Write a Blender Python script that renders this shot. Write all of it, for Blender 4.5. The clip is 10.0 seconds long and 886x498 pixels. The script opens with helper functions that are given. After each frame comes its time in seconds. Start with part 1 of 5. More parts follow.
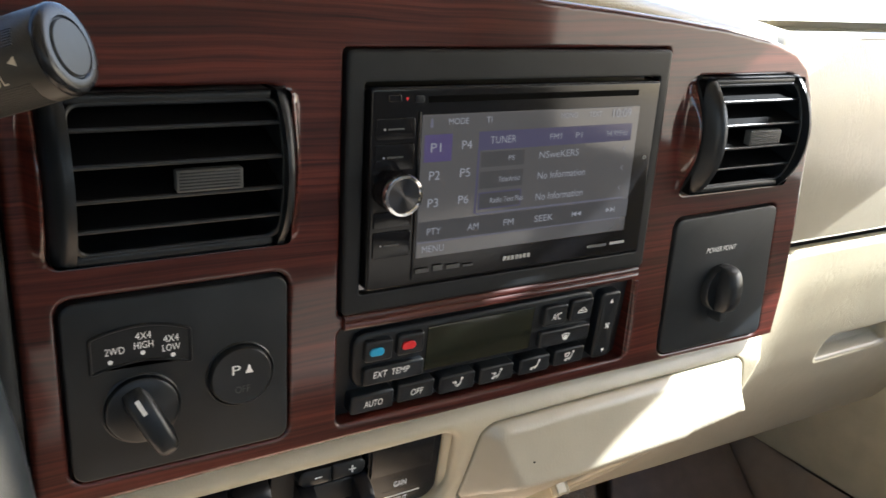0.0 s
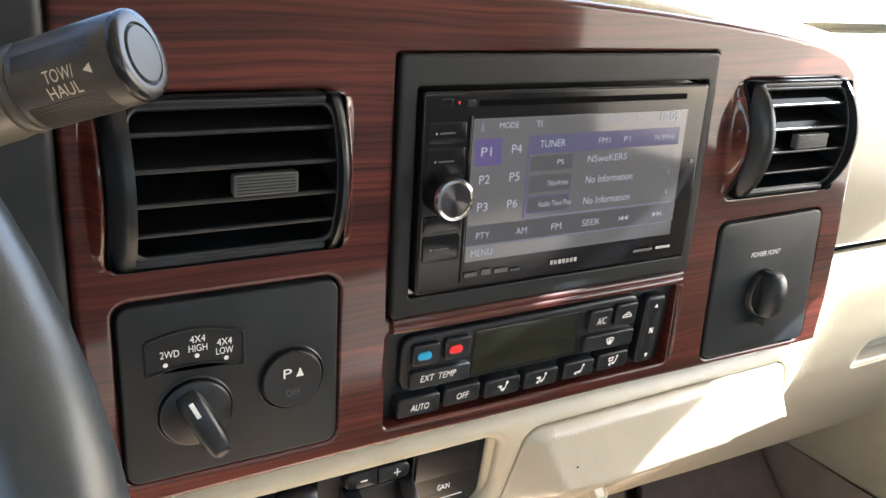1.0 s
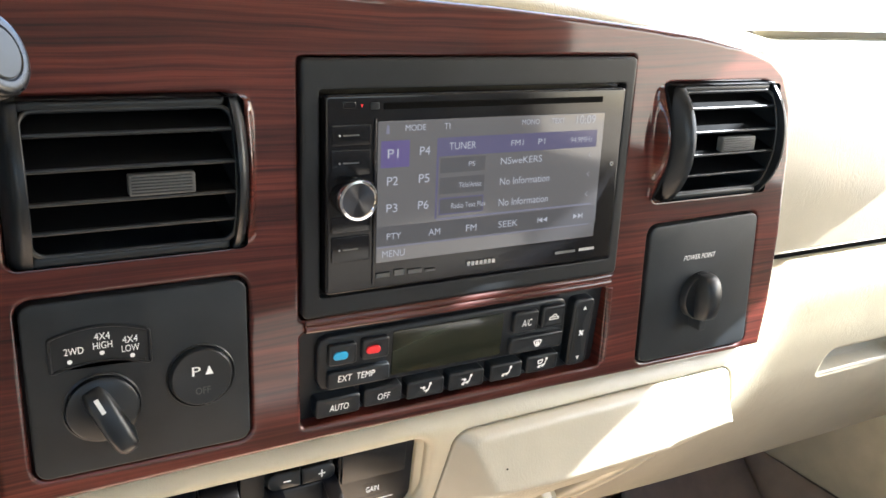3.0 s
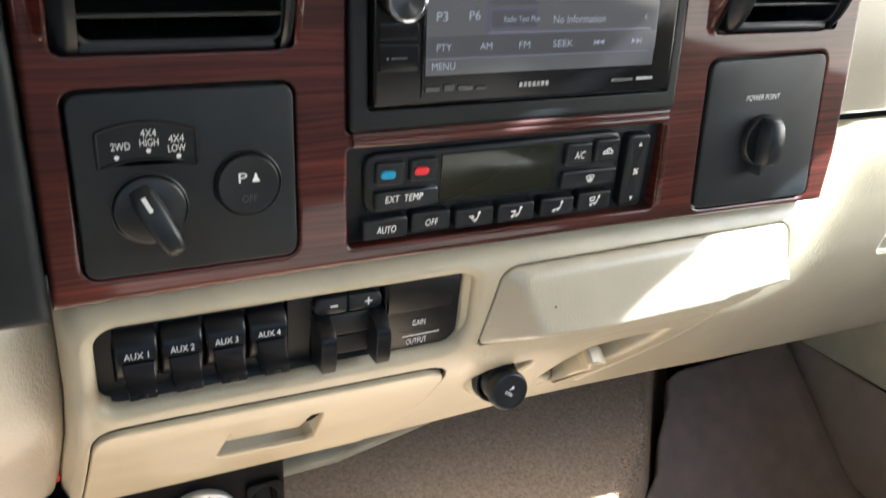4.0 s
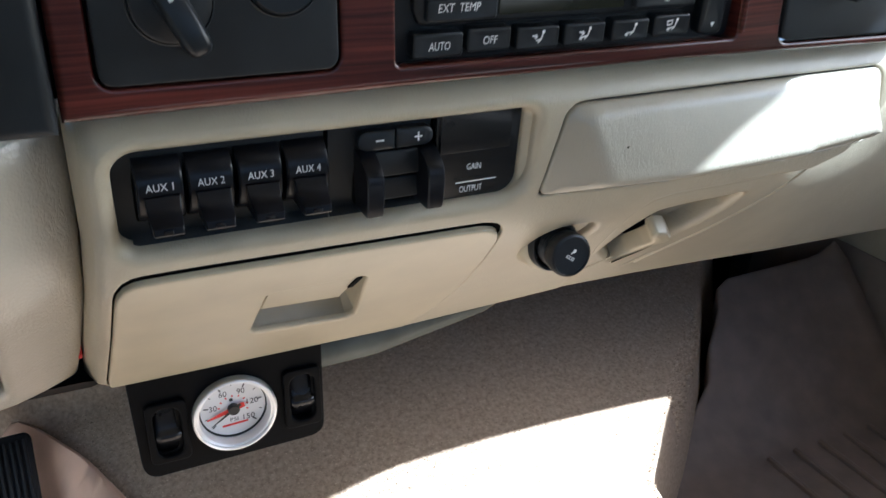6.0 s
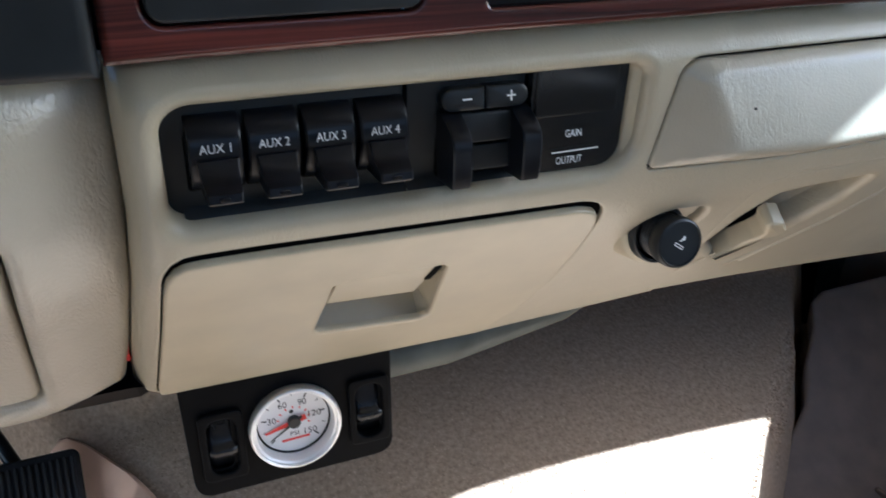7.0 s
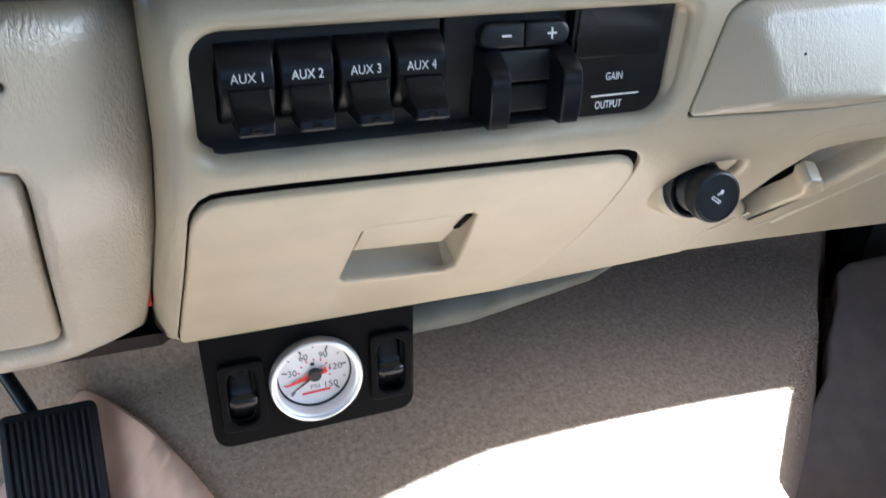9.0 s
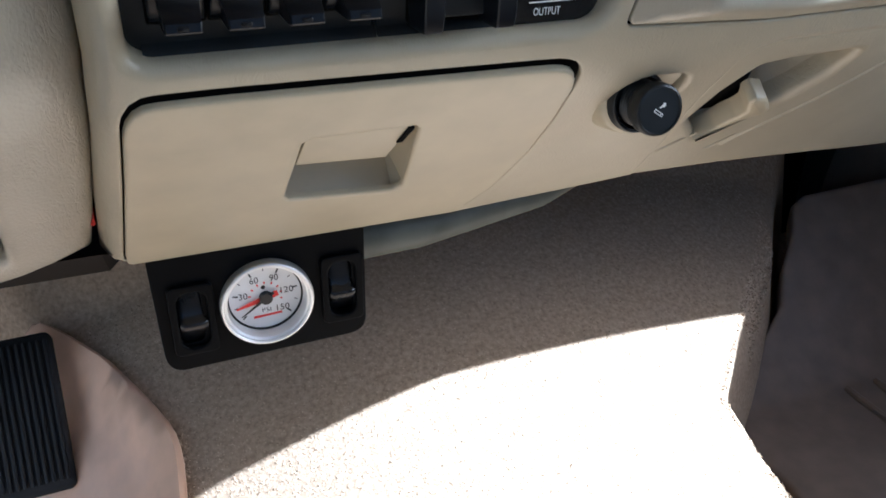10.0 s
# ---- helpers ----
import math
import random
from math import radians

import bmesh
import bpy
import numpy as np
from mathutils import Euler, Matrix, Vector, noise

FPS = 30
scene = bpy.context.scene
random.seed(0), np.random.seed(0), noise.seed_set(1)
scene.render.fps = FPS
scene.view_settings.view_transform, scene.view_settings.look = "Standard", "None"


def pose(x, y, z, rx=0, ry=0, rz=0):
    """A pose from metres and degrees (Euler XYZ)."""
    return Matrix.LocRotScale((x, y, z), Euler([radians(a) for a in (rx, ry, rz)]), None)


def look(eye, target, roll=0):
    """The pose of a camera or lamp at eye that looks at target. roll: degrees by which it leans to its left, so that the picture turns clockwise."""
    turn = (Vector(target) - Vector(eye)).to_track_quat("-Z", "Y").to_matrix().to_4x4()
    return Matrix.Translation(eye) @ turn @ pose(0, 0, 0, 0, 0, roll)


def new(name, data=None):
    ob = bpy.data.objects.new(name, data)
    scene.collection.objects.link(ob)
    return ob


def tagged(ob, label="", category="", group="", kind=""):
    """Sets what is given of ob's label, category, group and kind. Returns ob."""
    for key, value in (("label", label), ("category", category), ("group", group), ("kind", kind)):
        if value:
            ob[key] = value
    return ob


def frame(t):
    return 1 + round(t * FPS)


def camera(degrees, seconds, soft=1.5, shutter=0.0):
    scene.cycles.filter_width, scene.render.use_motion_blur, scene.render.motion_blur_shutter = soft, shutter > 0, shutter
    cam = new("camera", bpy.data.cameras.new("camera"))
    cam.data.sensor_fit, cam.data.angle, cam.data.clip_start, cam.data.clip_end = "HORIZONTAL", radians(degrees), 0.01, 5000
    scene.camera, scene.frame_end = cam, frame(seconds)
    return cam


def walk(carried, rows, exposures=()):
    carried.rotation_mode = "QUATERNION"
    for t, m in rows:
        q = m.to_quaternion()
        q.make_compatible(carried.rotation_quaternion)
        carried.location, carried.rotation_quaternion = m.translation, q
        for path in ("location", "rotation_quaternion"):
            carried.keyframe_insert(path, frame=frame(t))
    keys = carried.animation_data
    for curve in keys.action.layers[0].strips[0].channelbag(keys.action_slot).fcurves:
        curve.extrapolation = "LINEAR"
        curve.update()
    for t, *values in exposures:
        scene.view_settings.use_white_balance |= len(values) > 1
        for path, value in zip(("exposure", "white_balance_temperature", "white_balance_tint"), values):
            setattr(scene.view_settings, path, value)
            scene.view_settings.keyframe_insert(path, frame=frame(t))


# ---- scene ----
cam = camera(55.39, 10.0, shutter=0.35)
PATH = [  # seconds, place, turn (Euler XYZ in degrees)
    (0, -0.2638, -0.3417, 0.7085, 70.94, -3.45, -30.52),
    (0.5, -0.2744, -0.3364, 0.7104, 70.92, -2.82, -29.25),
    (1, -0.2766, -0.3329, 0.7090, 70.91, -3.27, -29.31),
    (1.5, -0.2707, -0.3325, 0.7098, 70.33, -2.95, -29.31),
    (2, -0.2681, -0.3310, 0.7097, 69.98, -3.07, -29.17),
    (2.2, -0.2647, -0.3400, 0.7071, 71.04, -2.76, -28.81),
    (3.3, -0.2285, -0.3744, 0.6983, 72.49, -2.14, -27.62),
    (3.5, -0.2294, -0.3767, 0.6835, 71.62, -1.78, -26.72),
    (4, -0.2372, -0.3764, 0.6448, 67.76, -2.06, -24.96),
    (4.5, -0.2398, -0.3767, 0.6247, 65.99, -2.87, -24.31),
    (5, -0.2393, -0.3754, 0.6068, 64.68, -2.93, -24.16),
    (5.5, -0.2391, -0.3710, 0.5972, 65.14, -1.68, -24.58),
    (5.7, -0.2431, -0.3634, 0.5876, 64.73, -1.30, -24.40),
    (6.8, -0.2358, -0.3032, 0.5228, 65.64, 0.38, -21.74),
    (7, -0.2409, -0.2990, 0.5217, 66.74, 0.83, -20.85),
    (7.5, -0.2496, -0.2895, 0.5205, 67.81, 1.37, -19.39),
    (8, -0.2497, -0.2875, 0.5180, 68.03, 1.46, -19.07),
    (8.5, -0.2502, -0.2887, 0.5186, 67.35, 1.11, -18.96),
    (9, -0.2479, -0.2919, 0.5055, 65.05, -0.01, -19.61),
    (9.5, -0.2417, -0.2988, 0.4958, 63.47, -0.23, -20.52),
    (10, -0.2368, -0.3056, 0.4893, 61.78, -0.39, -21.37),
]
walk(cam, [(t, pose(x, y, z, rx, ry, rz)) for t, x, y, z, rx, ry, rz in PATH], [(0.0, 2.95, 5900, 8), (0.5, 3.1, 5900, 9), (1.0, 3.75, 5900, 9), (2.0, 3.85, 5900, 9), (3.5, 3.82, 5800, 7), (4.5, 2.9, 5350, 4), (5.5, 2.65, 5050, 5), (7.0, 2.6, 4850, 6), (7.6, 3.3, 4750, 6), (9.0, 3.15, 4750, 6), (9.5, 2.55, 4850, 6), (10.0, 2.5, 4850, 6)])
from mathutils.geometry import delaunay_2d_cdt

# ---- light ----
SUN = Vector((1.0, -0.25, 0.70)).normalized()  # towards the sun
world = bpy.data.worlds.new("daylight")
scene.world = world
world.use_nodes = True
wt = world.node_tree
sky = wt.nodes.new("ShaderNodeTexSky")
sky.sky_type = "NISHITA"
sky.sun_disc = False
sky.air_density, sky.dust_density, sky.ozone_density = 1.0, 2.5, 1.0
sky.sun_elevation = math.asin(SUN.z)
sky.sun_rotation = math.atan2(SUN.x, SUN.y)
wt.nodes["Background"].inputs["Strength"].default_value = 0.085
wt.links.new(sky.outputs["Color"], wt.nodes["Background"].inputs["Color"])
sun = new("sun", bpy.data.lights.new("sun", "SUN"))
sun.data.energy, sun.data.angle, sun.data.color = 4.8, radians(0.53), (1.0, 0.97, 0.92)
sun.matrix_world = look(SUN * 6, (0, 0, 0))


# ---- materials ----
def material(name, colour, rough=0.5, metal=0.0, coat=0.0, emit=None, power=0.0, spec=0.5):
    m = bpy.data.materials.new(name)
    m.use_nodes = True
    b = m.node_tree.nodes["Principled BSDF"]
    b.inputs["Base Color"].default_value = (*colour, 1)
    b.inputs["Roughness"].default_value = rough
    b.inputs["Metallic"].default_value = metal
    b.inputs["Coat Weight"].default_value = coat
    b.inputs["Coat Roughness"].default_value = 0.05
    b.inputs["Specular IOR Level"].default_value = spec
    if emit:
        b.inputs["Emission Color"].default_value = (*emit, 1)
        b.inputs["Emission Strength"].default_value = power
    return m


def node(m, kind, **values):
    n = m.node_tree.nodes.new(kind)
    for key, value in values.items():
        n.inputs[key].default_value = value
    return n


def wire(m, a, out, b, into):
    m.node_tree.links.new(a.outputs[out], b.inputs[into])


def coords(m, scale=(1, 1, 1)):
    c, mp = node(m, "ShaderNodeTexCoord"), node(m, "ShaderNodeMapping", Scale=scale)
    wire(m, c, "Object", mp, "Vector")
    return mp


def shader(m):
    return m.node_tree.nodes["Principled BSDF"]


def ramp(m, source, out, stops):
    r = node(m, "ShaderNodeValToRGB")
    el = r.color_ramp.elements
    while len(el) < len(stops):
        el.new(0.5)
    for e, (p, c) in zip(el, stops):
        e.position, e.color = p, (*c, 1)
    wire(m, source, out, r, "Fac")
    return r


def grain_bump(m, height, out, strength, distance, chain=None):
    bump = node(m, "ShaderNodeBump", Strength=strength, Distance=distance)
    wire(m, height, out, bump, "Height")
    if chain:
        wire(m, chain, "Normal", bump, "Normal")
    wire(m, bump, "Normal", shader(m), "Normal")
    return bump


def plastic(name, colour, rough, grain=0.25, size=2600, mottled=0.25, spec=0.35):
    """Moulded plastic with a fine texture and faint smears."""
    m = material(name, colour, rough, spec=spec)
    big = node(m, "ShaderNodeTexNoise", Scale=35.0, Detail=5.0)
    wire(m, coords(m), "Vector", big, "Vector")
    lo, hi = [tuple(v * k for v in colour) for k in (1 - mottled, 1 + mottled)]
    c = ramp(m, big, "Fac", [(0.3, lo), (0.7, hi)])
    wire(m, c, "Color", shader(m), "Base Color")
    r = node(m, "ShaderNodeMapRange", **{"To Min": rough - 0.06, "To Max": rough + 0.08})
    wire(m, big, "Fac", r, "Value")
    wire(m, r, "Result", shader(m), "Roughness")
    fine = node(m, "ShaderNodeTexNoise", Scale=float(size), Detail=1.0)
    wire(m, coords(m), "Vector", fine, "Vector")
    grain_bump(m, fine, "Fac", grain, 0.0002)
    return m


def vinyl(name, colour, rough, creases=0.5, spec=0.5, pebbles=0.18, cell=820.0):
    """Grained vinyl: pebbled, with upright creases and uneven colour."""
    m = material(name, colour, rough, spec=spec)
    big = node(m, "ShaderNodeTexNoise", Scale=14.0, Detail=6.0, Roughness=0.6)
    wire(m, coords(m), "Vector", big, "Vector")
    c = ramp(m, big, "Fac", [(0.3, tuple(v * 0.88 for v in colour)), (0.7, tuple(min(1, v * 1.06) for v in colour))])
    wire(m, c, "Color", shader(m), "Base Color")
    pebble = node(m, "ShaderNodeTexVoronoi", Scale=cell)
    wire(m, coords(m), "Vector", pebble, "Vector")
    first = grain_bump(m, pebble, "Distance", pebbles, 0.0004)
    warp = node(m, "ShaderNodeTexNoise", Scale=300.0, Detail=4.0, Distortion=1.0)
    wire(m, coords(m, (1.0, 0.30, 0.30)), "Vector", warp, "Vector")
    w = ramp(m, warp, "Fac", [(0.40, (1, 1, 1)), (0.5, (0.0, 0.0, 0.0)), (0.60, (1, 1, 1))])
    patch = node(m, "ShaderNodeTexNoise", Scale=22.0, Detail=2.0)
    wire(m, coords(m), "Vector", patch, "Vector")
    pr = node(m, "ShaderNodeMapRange", **{"From Min": 0.42, "From Max": 0.62, "To Min": 0.12, "To Max": 1.0})
    wire(m, patch, "Fac", pr, "Value")
    mul = m.node_tree.nodes.new("ShaderNodeMath")
    mul.operation = "MULTIPLY"
    wire(m, w, "Color", mul, 0)
    wire(m, pr, "Result", mul, 1)
    grain_bump(m, mul, "Value", creases, 0.0006, first)
    return m


def wood_finish():
    """Glossy printed mahogany: red brown with fine dark streaks running along the dash."""
    m = material("mahogany", (0.12, 0.022, 0.014), 0.45, coat=1.0, spec=0.15)
    shader(m).inputs["Coat Roughness"].default_value = 0.06
    warp = node(m, "ShaderNodeTexNoise", Scale=9.0, Detail=3.0)
    mp = coords(m, (0.5, 1, 1.6))
    wire(m, mp, "Vector", warp, "Vector")
    add = node(m, "ShaderNodeMix")
    add.data_type = "VECTOR"
    add.inputs["Factor"].default_value = 0.016
    wire(m, coords(m), "Vector", add, 4)
    wire(m, warp, "Color", add, 5)
    st = node(m, "ShaderNodeMapping", Scale=(7.0, 20.0, 560.0))
    wire(m, add, 1, st, "Vector")
    streak = node(m, "ShaderNodeTexNoise", Scale=1.0, Detail=7.0, Roughness=0.62)
    wire(m, st, "Vector", streak, "Vector")
    c = ramp(m, streak, "Fac", [(0.30, (0.017, 0.0034, 0.0028)), (0.44, (0.048, 0.0090, 0.0064)), (0.58, (0.084, 0.0166, 0.0108)), (0.8, (0.128, 0.029, 0.018))])
    st2 = node(m, "ShaderNodeMapping", Scale=(3.0, 6.0, 60.0))
    wire(m, add, 1, st2, "Vector")
    broad = node(m, "ShaderNodeTexNoise", Scale=1.0, Detail=3.0)
    wire(m, st2, "Vector", broad, "Vector")
    shade = ramp(m, broad, "Fac", [(0.35, (0.55, 0.5, 0.5)), (0.65, (1.15, 1.15, 1.15))])
    mix = node(m, "ShaderNodeMix")
    mix.data_type, mix.blend_type = "RGBA", "MULTIPLY"
    mix.inputs[0].default_value = 1.0
    wire(m, c, "Color", mix, 6)
    wire(m, shade, "Color", mix, 7)
    wire(m, mix, 2, shader(m), "Base Color")
    return m


def carpet_finish(name, dark, light):
    m = material(name, light, 0.95, spec=0.1)
    a = node(m, "ShaderNodeTexNoise", Scale=270.0, Detail=4.0)
    wire(m, coords(m), "Vector", a, "Vector")
    c = ramp(m, a, "Fac", [(0.32, dark), (0.68, light)])
    wire(m, c, "Color", shader(m), "Base Color")
    grain_bump(m, a, "Fac", 0.4, 0.002)
    return m


def island_finish(name, dark, light):
    """Pile: every tuft a little different."""
    m = material(name, light, 0.95, spec=0.1)
    g = node(m, "ShaderNodeNewGeometry")
    c = ramp(m, g, "Random Per Island", [(0.0, dark), (1.0, light)])
    wire(m, c, "Color", shader(m), "Base Color")
    return m


MAHOGANY = wood_finish()
TAN = vinyl("tan vinyl", (0.42, 0.375, 0.270), 0.34, 0.22, 0.6)
TAN_PAD = vinyl("soft tan vinyl", (0.40, 0.366, 0.282), 0.28, 0.18, 0.8, 0.13)
TAN_SMOOTH = plastic("smooth tan plastic", (0.43, 0.380, 0.265), 0.34, 0.14, 1500, 0.08, 0.55)
TAN_KNEE = vinyl("coarse grained tan vinyl", (0.40, 0.366, 0.288), 0.30, 0.40, 0.8, 0.42, 520.0)
TAN_PINK = plastic("pinkish tan rubber", (0.72, 0.47, 0.32), 0.5, 0.2, 900, 0.10)
BLACK = plastic("black textured plastic", (0.0120, 0.0150, 0.0175), 0.46, 0.35, spec=0.3)
BLACK_SOFT = plastic("soft black plastic", (0.0095, 0.0118, 0.0142), 0.34, 0.2, spec=0.36)
BLACK_FRAME = plastic("deep black plastic", (0.0075, 0.0090, 0.0105), 0.42, 0.3, spec=0.3)
DISPLAY = material("smoked display glass", (0.016, 0.018, 0.012), 0.10, spec=0.5)
BLACK_SHINY = plastic("shiny black plastic", (0.007, 0.007, 0.008), 0.16, 0.03)
SWITCH = plastic("satin black switch plastic", (0.0042, 0.0052, 0.0078), 0.30, 0.06, 2600, 0.2, 0.26)
# The lever's greys are lightened for the warm light on it, the stalk most.
LEVER = plastic("lightened charcoal plastic", (0.048, 0.045, 0.038), 0.38, 0.3, 1800, 0.3, 0.4)
LEVER_STALK_LIT = plastic("lit warm grey stalk plastic", (0.085, 0.078, 0.062), 0.30, 0.2, 1800, 0.2, 0.5)
LEVER_END = plastic("glossy charcoal plastic", (0.010, 0.011, 0.013), 0.27, 0.03, 1800, 0.2, 0.3)
LEVER_CAP = plastic("grey button plastic", (0.034, 0.039, 0.039), 0.45, 0.1, 1800, 0.15, 0.35)
VENT_BLACK = plastic("dull black vent plastic", (0.0036, 0.0040, 0.0046), 0.6, 0.15, spec=0.06)
BLACK_MATT = plastic("flat black paint", (0.0022, 0.0026, 0.0034), 0.5, 0.15, spec=0.07)
# Unseen door's colour, darkened to dim its reflection in the wood
DOOR = plastic("dark tan for reflected door", (0.15, 0.128, 0.10), 0.5, 0.2, 900, 0.10)
SEAT = vinyl("beige leather", (0.20, 0.175, 0.145), 0.5, 0.4)
BLACK_RUBBER = plastic("black rubber", (0.016, 0.016, 0.017), 0.62, 0.4, 1500)
PIANO = material("gloss black", (0.006, 0.006, 0.007), 0.08)
GAIN_GLOSS = plastic("smoked gloss plastic", (0.010, 0.011, 0.012), 0.22, 0.02, 900, 0.1, 0.4)
UNDER = material("dark brown-grey felt", (0.020, 0.017, 0.015), 0.9, spec=0.1)
ROCKER_BLACK = plastic("satin black plastic", (0.006, 0.0065, 0.008), 0.27, 0.03, spec=0.4)
# Near-black that paints the shade inside gaps, slots and holes
VOID = material("painted hollow shade", (0.0035, 0.0035, 0.0035), 0.9, spec=0.05)
# White print with a faint glow of its own added
WHITE_INK = material("faintly glowing white print", (0.72, 0.72, 0.70), 0.6, emit=(1, 1, 0.97), power=0.004)
GREY_INK = material("grey print", (0.30, 0.30, 0.30), 0.6)
DIM_INK = material("dim print", (0.06, 0.06, 0.06), 0.6)
RED_INK = material("red print", (0.65, 0.03, 0.02), 0.5)
BLACK_INK = material("black print", (0.015, 0.015, 0.015), 0.5)
BLUE_LENS = material("blue lens", (0.02, 0.28, 0.50), 0.35)
RED_LENS = material("red lens", (0.62, 0.02, 0.025), 0.35)
SILVER = material("brushed silver", (0.85, 0.86, 0.87), 0.48, metal=1.0)
BRUSHED = material("dark brushed metal", (0.08, 0.08, 0.085), 0.32, metal=1.0)
shader(BRUSHED).inputs["Anisotropic"].default_value = 0.9
tangent = BRUSHED.node_tree.nodes.new("ShaderNodeTangent")
tangent.direction_type, tangent.axis = "RADIAL", "Z"
wire(BRUSHED, tangent, "Tangent", shader(BRUSHED), "Tangent")
CHROME = material("chrome", (0.75, 0.75, 0.76), 0.10, metal=1.0)
GREY_PLASTIC = plastic("grey plastic", (0.07, 0.073, 0.073), 0.45, 0.2)
DUCT_GREY = plastic("dull green-grey plastic", (0.085, 0.092, 0.078), 0.5, 0.2)
GREY_WHEEL = plastic("dark grey leather", (0.030, 0.035, 0.038), 0.28, 0.18, 1800)
DIAL = material("white dial", (0.78, 0.78, 0.78), 0.5)
# Unseen ground in a warm colour, to bounce warm light into the cab
GROUND = carpet_finish("warm bounce ground", (0.30, 0.245, 0.18), (0.46, 0.385, 0.29))
HEADLINER = carpet_finish("beige headliner", (0.42, 0.38, 0.31), (0.50, 0.45, 0.37))
CARPET = carpet_finish("tan carpet", (0.30, 0.222, 0.152), (0.46, 0.345, 0.243))
PILE = island_finish("tan carpet pile", (0.27, 0.196, 0.134), (0.62, 0.475, 0.335))
SILL = plastic("brown sill plastic", (0.27, 0.205, 0.15), 0.45, 0.2, 900, 0.10)
MAT = plastic("dark brown rubber", (0.205, 0.154, 0.119), 0.62, 0.5, 700, 0.15)
LCD = material("screen glow", (0.02, 0.02, 0.022), 0.12, emit=(0.47, 0.43, 0.40), power=0.0195)
LCD_BLUE = material("screen violet glow", (0.02, 0.02, 0.03), 0.12, emit=(0.33, 0.29, 0.48), power=0.0215)
LCD_DEEP = material("screen purple glow", (0.02, 0.02, 0.03), 0.12, emit=(0.36, 0.26, 0.62), power=0.022)
LCD_DARK = material("screen dim glow", (0.02, 0.02, 0.022), 0.12, emit=(0.37, 0.345, 0.33), power=0.0165)
LCD_WHITE = material("screen white glow", (0.02, 0.02, 0.02), 0.12, emit=(0.9, 0.88, 0.95), power=0.036)
LCD_LINE = material("screen line glow", (0.02, 0.02, 0.02), 0.12, emit=(0.5, 0.47, 0.6), power=0.027)


# ---- mesh helpers ----
class Shell:
    """Collects rings of points and bridges them."""

    def __init__(self):
        self.v, self.f = [], []

    def ring(self, pts):
        n = len(self.v)
        self.v += [tuple(p) for p in pts]
        return list(range(n, n + len(pts)))

    def bridge(self, a, b, closed=True):
        n = len(a)
        for i in range(n if closed else n - 1):
            j = (i + 1) % n
            self.f.append((a[i], a[j], b[j], b[i]))

    def cap(self, a, back=False):
        self.f.append(tuple(reversed(a)) if back else tuple(a))

    def mesh(self, name, mat, smooth=40, merge=True):
        me = bpy.data.meshes.new(name)
        bm = bmesh.new()
        vs = [bm.verts.new(p) for p in self.v]
        for face in self.f:
            try:
                bm.faces.new([vs[i] for i in face])
            except ValueError:
                pass
        if merge:
            bmesh.ops.remove_doubles(bm, verts=bm.verts, dist=1e-6)
        bmesh.ops.recalc_face_normals(bm, faces=bm.faces)
        for face in bm.faces:
            face.smooth = smooth > 0
        if smooth > 0:
            for e in bm.edges:
                if len(e.link_faces) == 2 and e.calc_face_angle(0) > radians(smooth):
                    e.smooth = False
        bm.to_mesh(me)
        bm.free()
        me.materials.append(mat)
        return me




def thing(name, label, category, group="", kind=""):
    return tagged(new(name), label, category, group, kind)


def part(name, shell, mat, parent=None, label="", smooth=40):
    ob = new(name, shell.mesh(name, mat, smooth) if isinstance(shell, Shell) else shell)
    if parent:
        ob.parent = parent
    if label:
        ob["label"] = label
    return ob


def rrect(x0, z0, x1, z1, r=0.003, n=5):
    """A rectangle with rounded corners, anticlockwise; r may be four radii from the lower left on."""
    rs = r if isinstance(r, (tuple, list)) else (r,) * 4
    pts = []
    for (cx, cz, a), q in zip(((x0, z0, 180), (x1, z0, 270), (x1, z1, 0), (x0, z1, 90)), rs):
        mx, mz = cx + q * (1 if cx == x0 else -1), cz + q * (1 if cz == z0 else -1)
        for k in range(n + 1):
            t = radians(a + 90 * k / n)
            pts.append((mx + q * math.cos(t), mz + q * math.sin(t)))
    return pts


def circle(cx, cz, r, n=40):
    return [(cx + r * math.cos(2 * math.pi * k / n), cz + r * math.sin(2 * math.pi * k / n)) for k in range(n)]


def grown(loop, d):
    """The loop moved outwards by d (inwards: minus)."""
    n, out = len(loop), []
    for i in range(n):
        ax, az = loop[i - 1]
        bx, bz = loop[i]
        cx, cz = loop[(i + 1) % n]
        u, w = Vector((bx - ax, bz - az)), Vector((cx - bx, cz - bz))
        if u.length < 1e-9 or w.length < 1e-9:
            u = w = u if u.length > w.length else w
        u.normalize(), w.normalize()
        m = Vector((u.y + w.y, -u.x - w.x))
        if m.length < 1e-6:
            m = Vector((u.y, -u.x))
        m.normalize()
        k = d / max(0.5, m.dot(Vector((u.y, -u.x))))
        out.append((bx + m.x * k, bz + m.y * k))
    return out


def flat(y):
    return lambda u, v, d: (u, y + d, v)


def inside(p, loop):
    x, z, hit = p[0], p[1], False
    for i in range(len(loop)):
        (ax, az), (bx, bz) = loop[i - 1], loop[i]
        if (az > z) != (bz > z) and x < (bx - ax) * (z - az) / (bz - az) + ax:
            hit = not hit
    return hit


def dense(loop, step):
    out = []
    for i in range(len(loop)):
        (ax, az), (bx, bz) = loop[i], loop[(i + 1) % len(loop)]
        n = max(1, int(math.hypot(bx - ax, bz - az) / step))
        out += [(ax + (bx - ax) * k / n, az + (bz - az) * k / n) for k in range(n)]
    return out


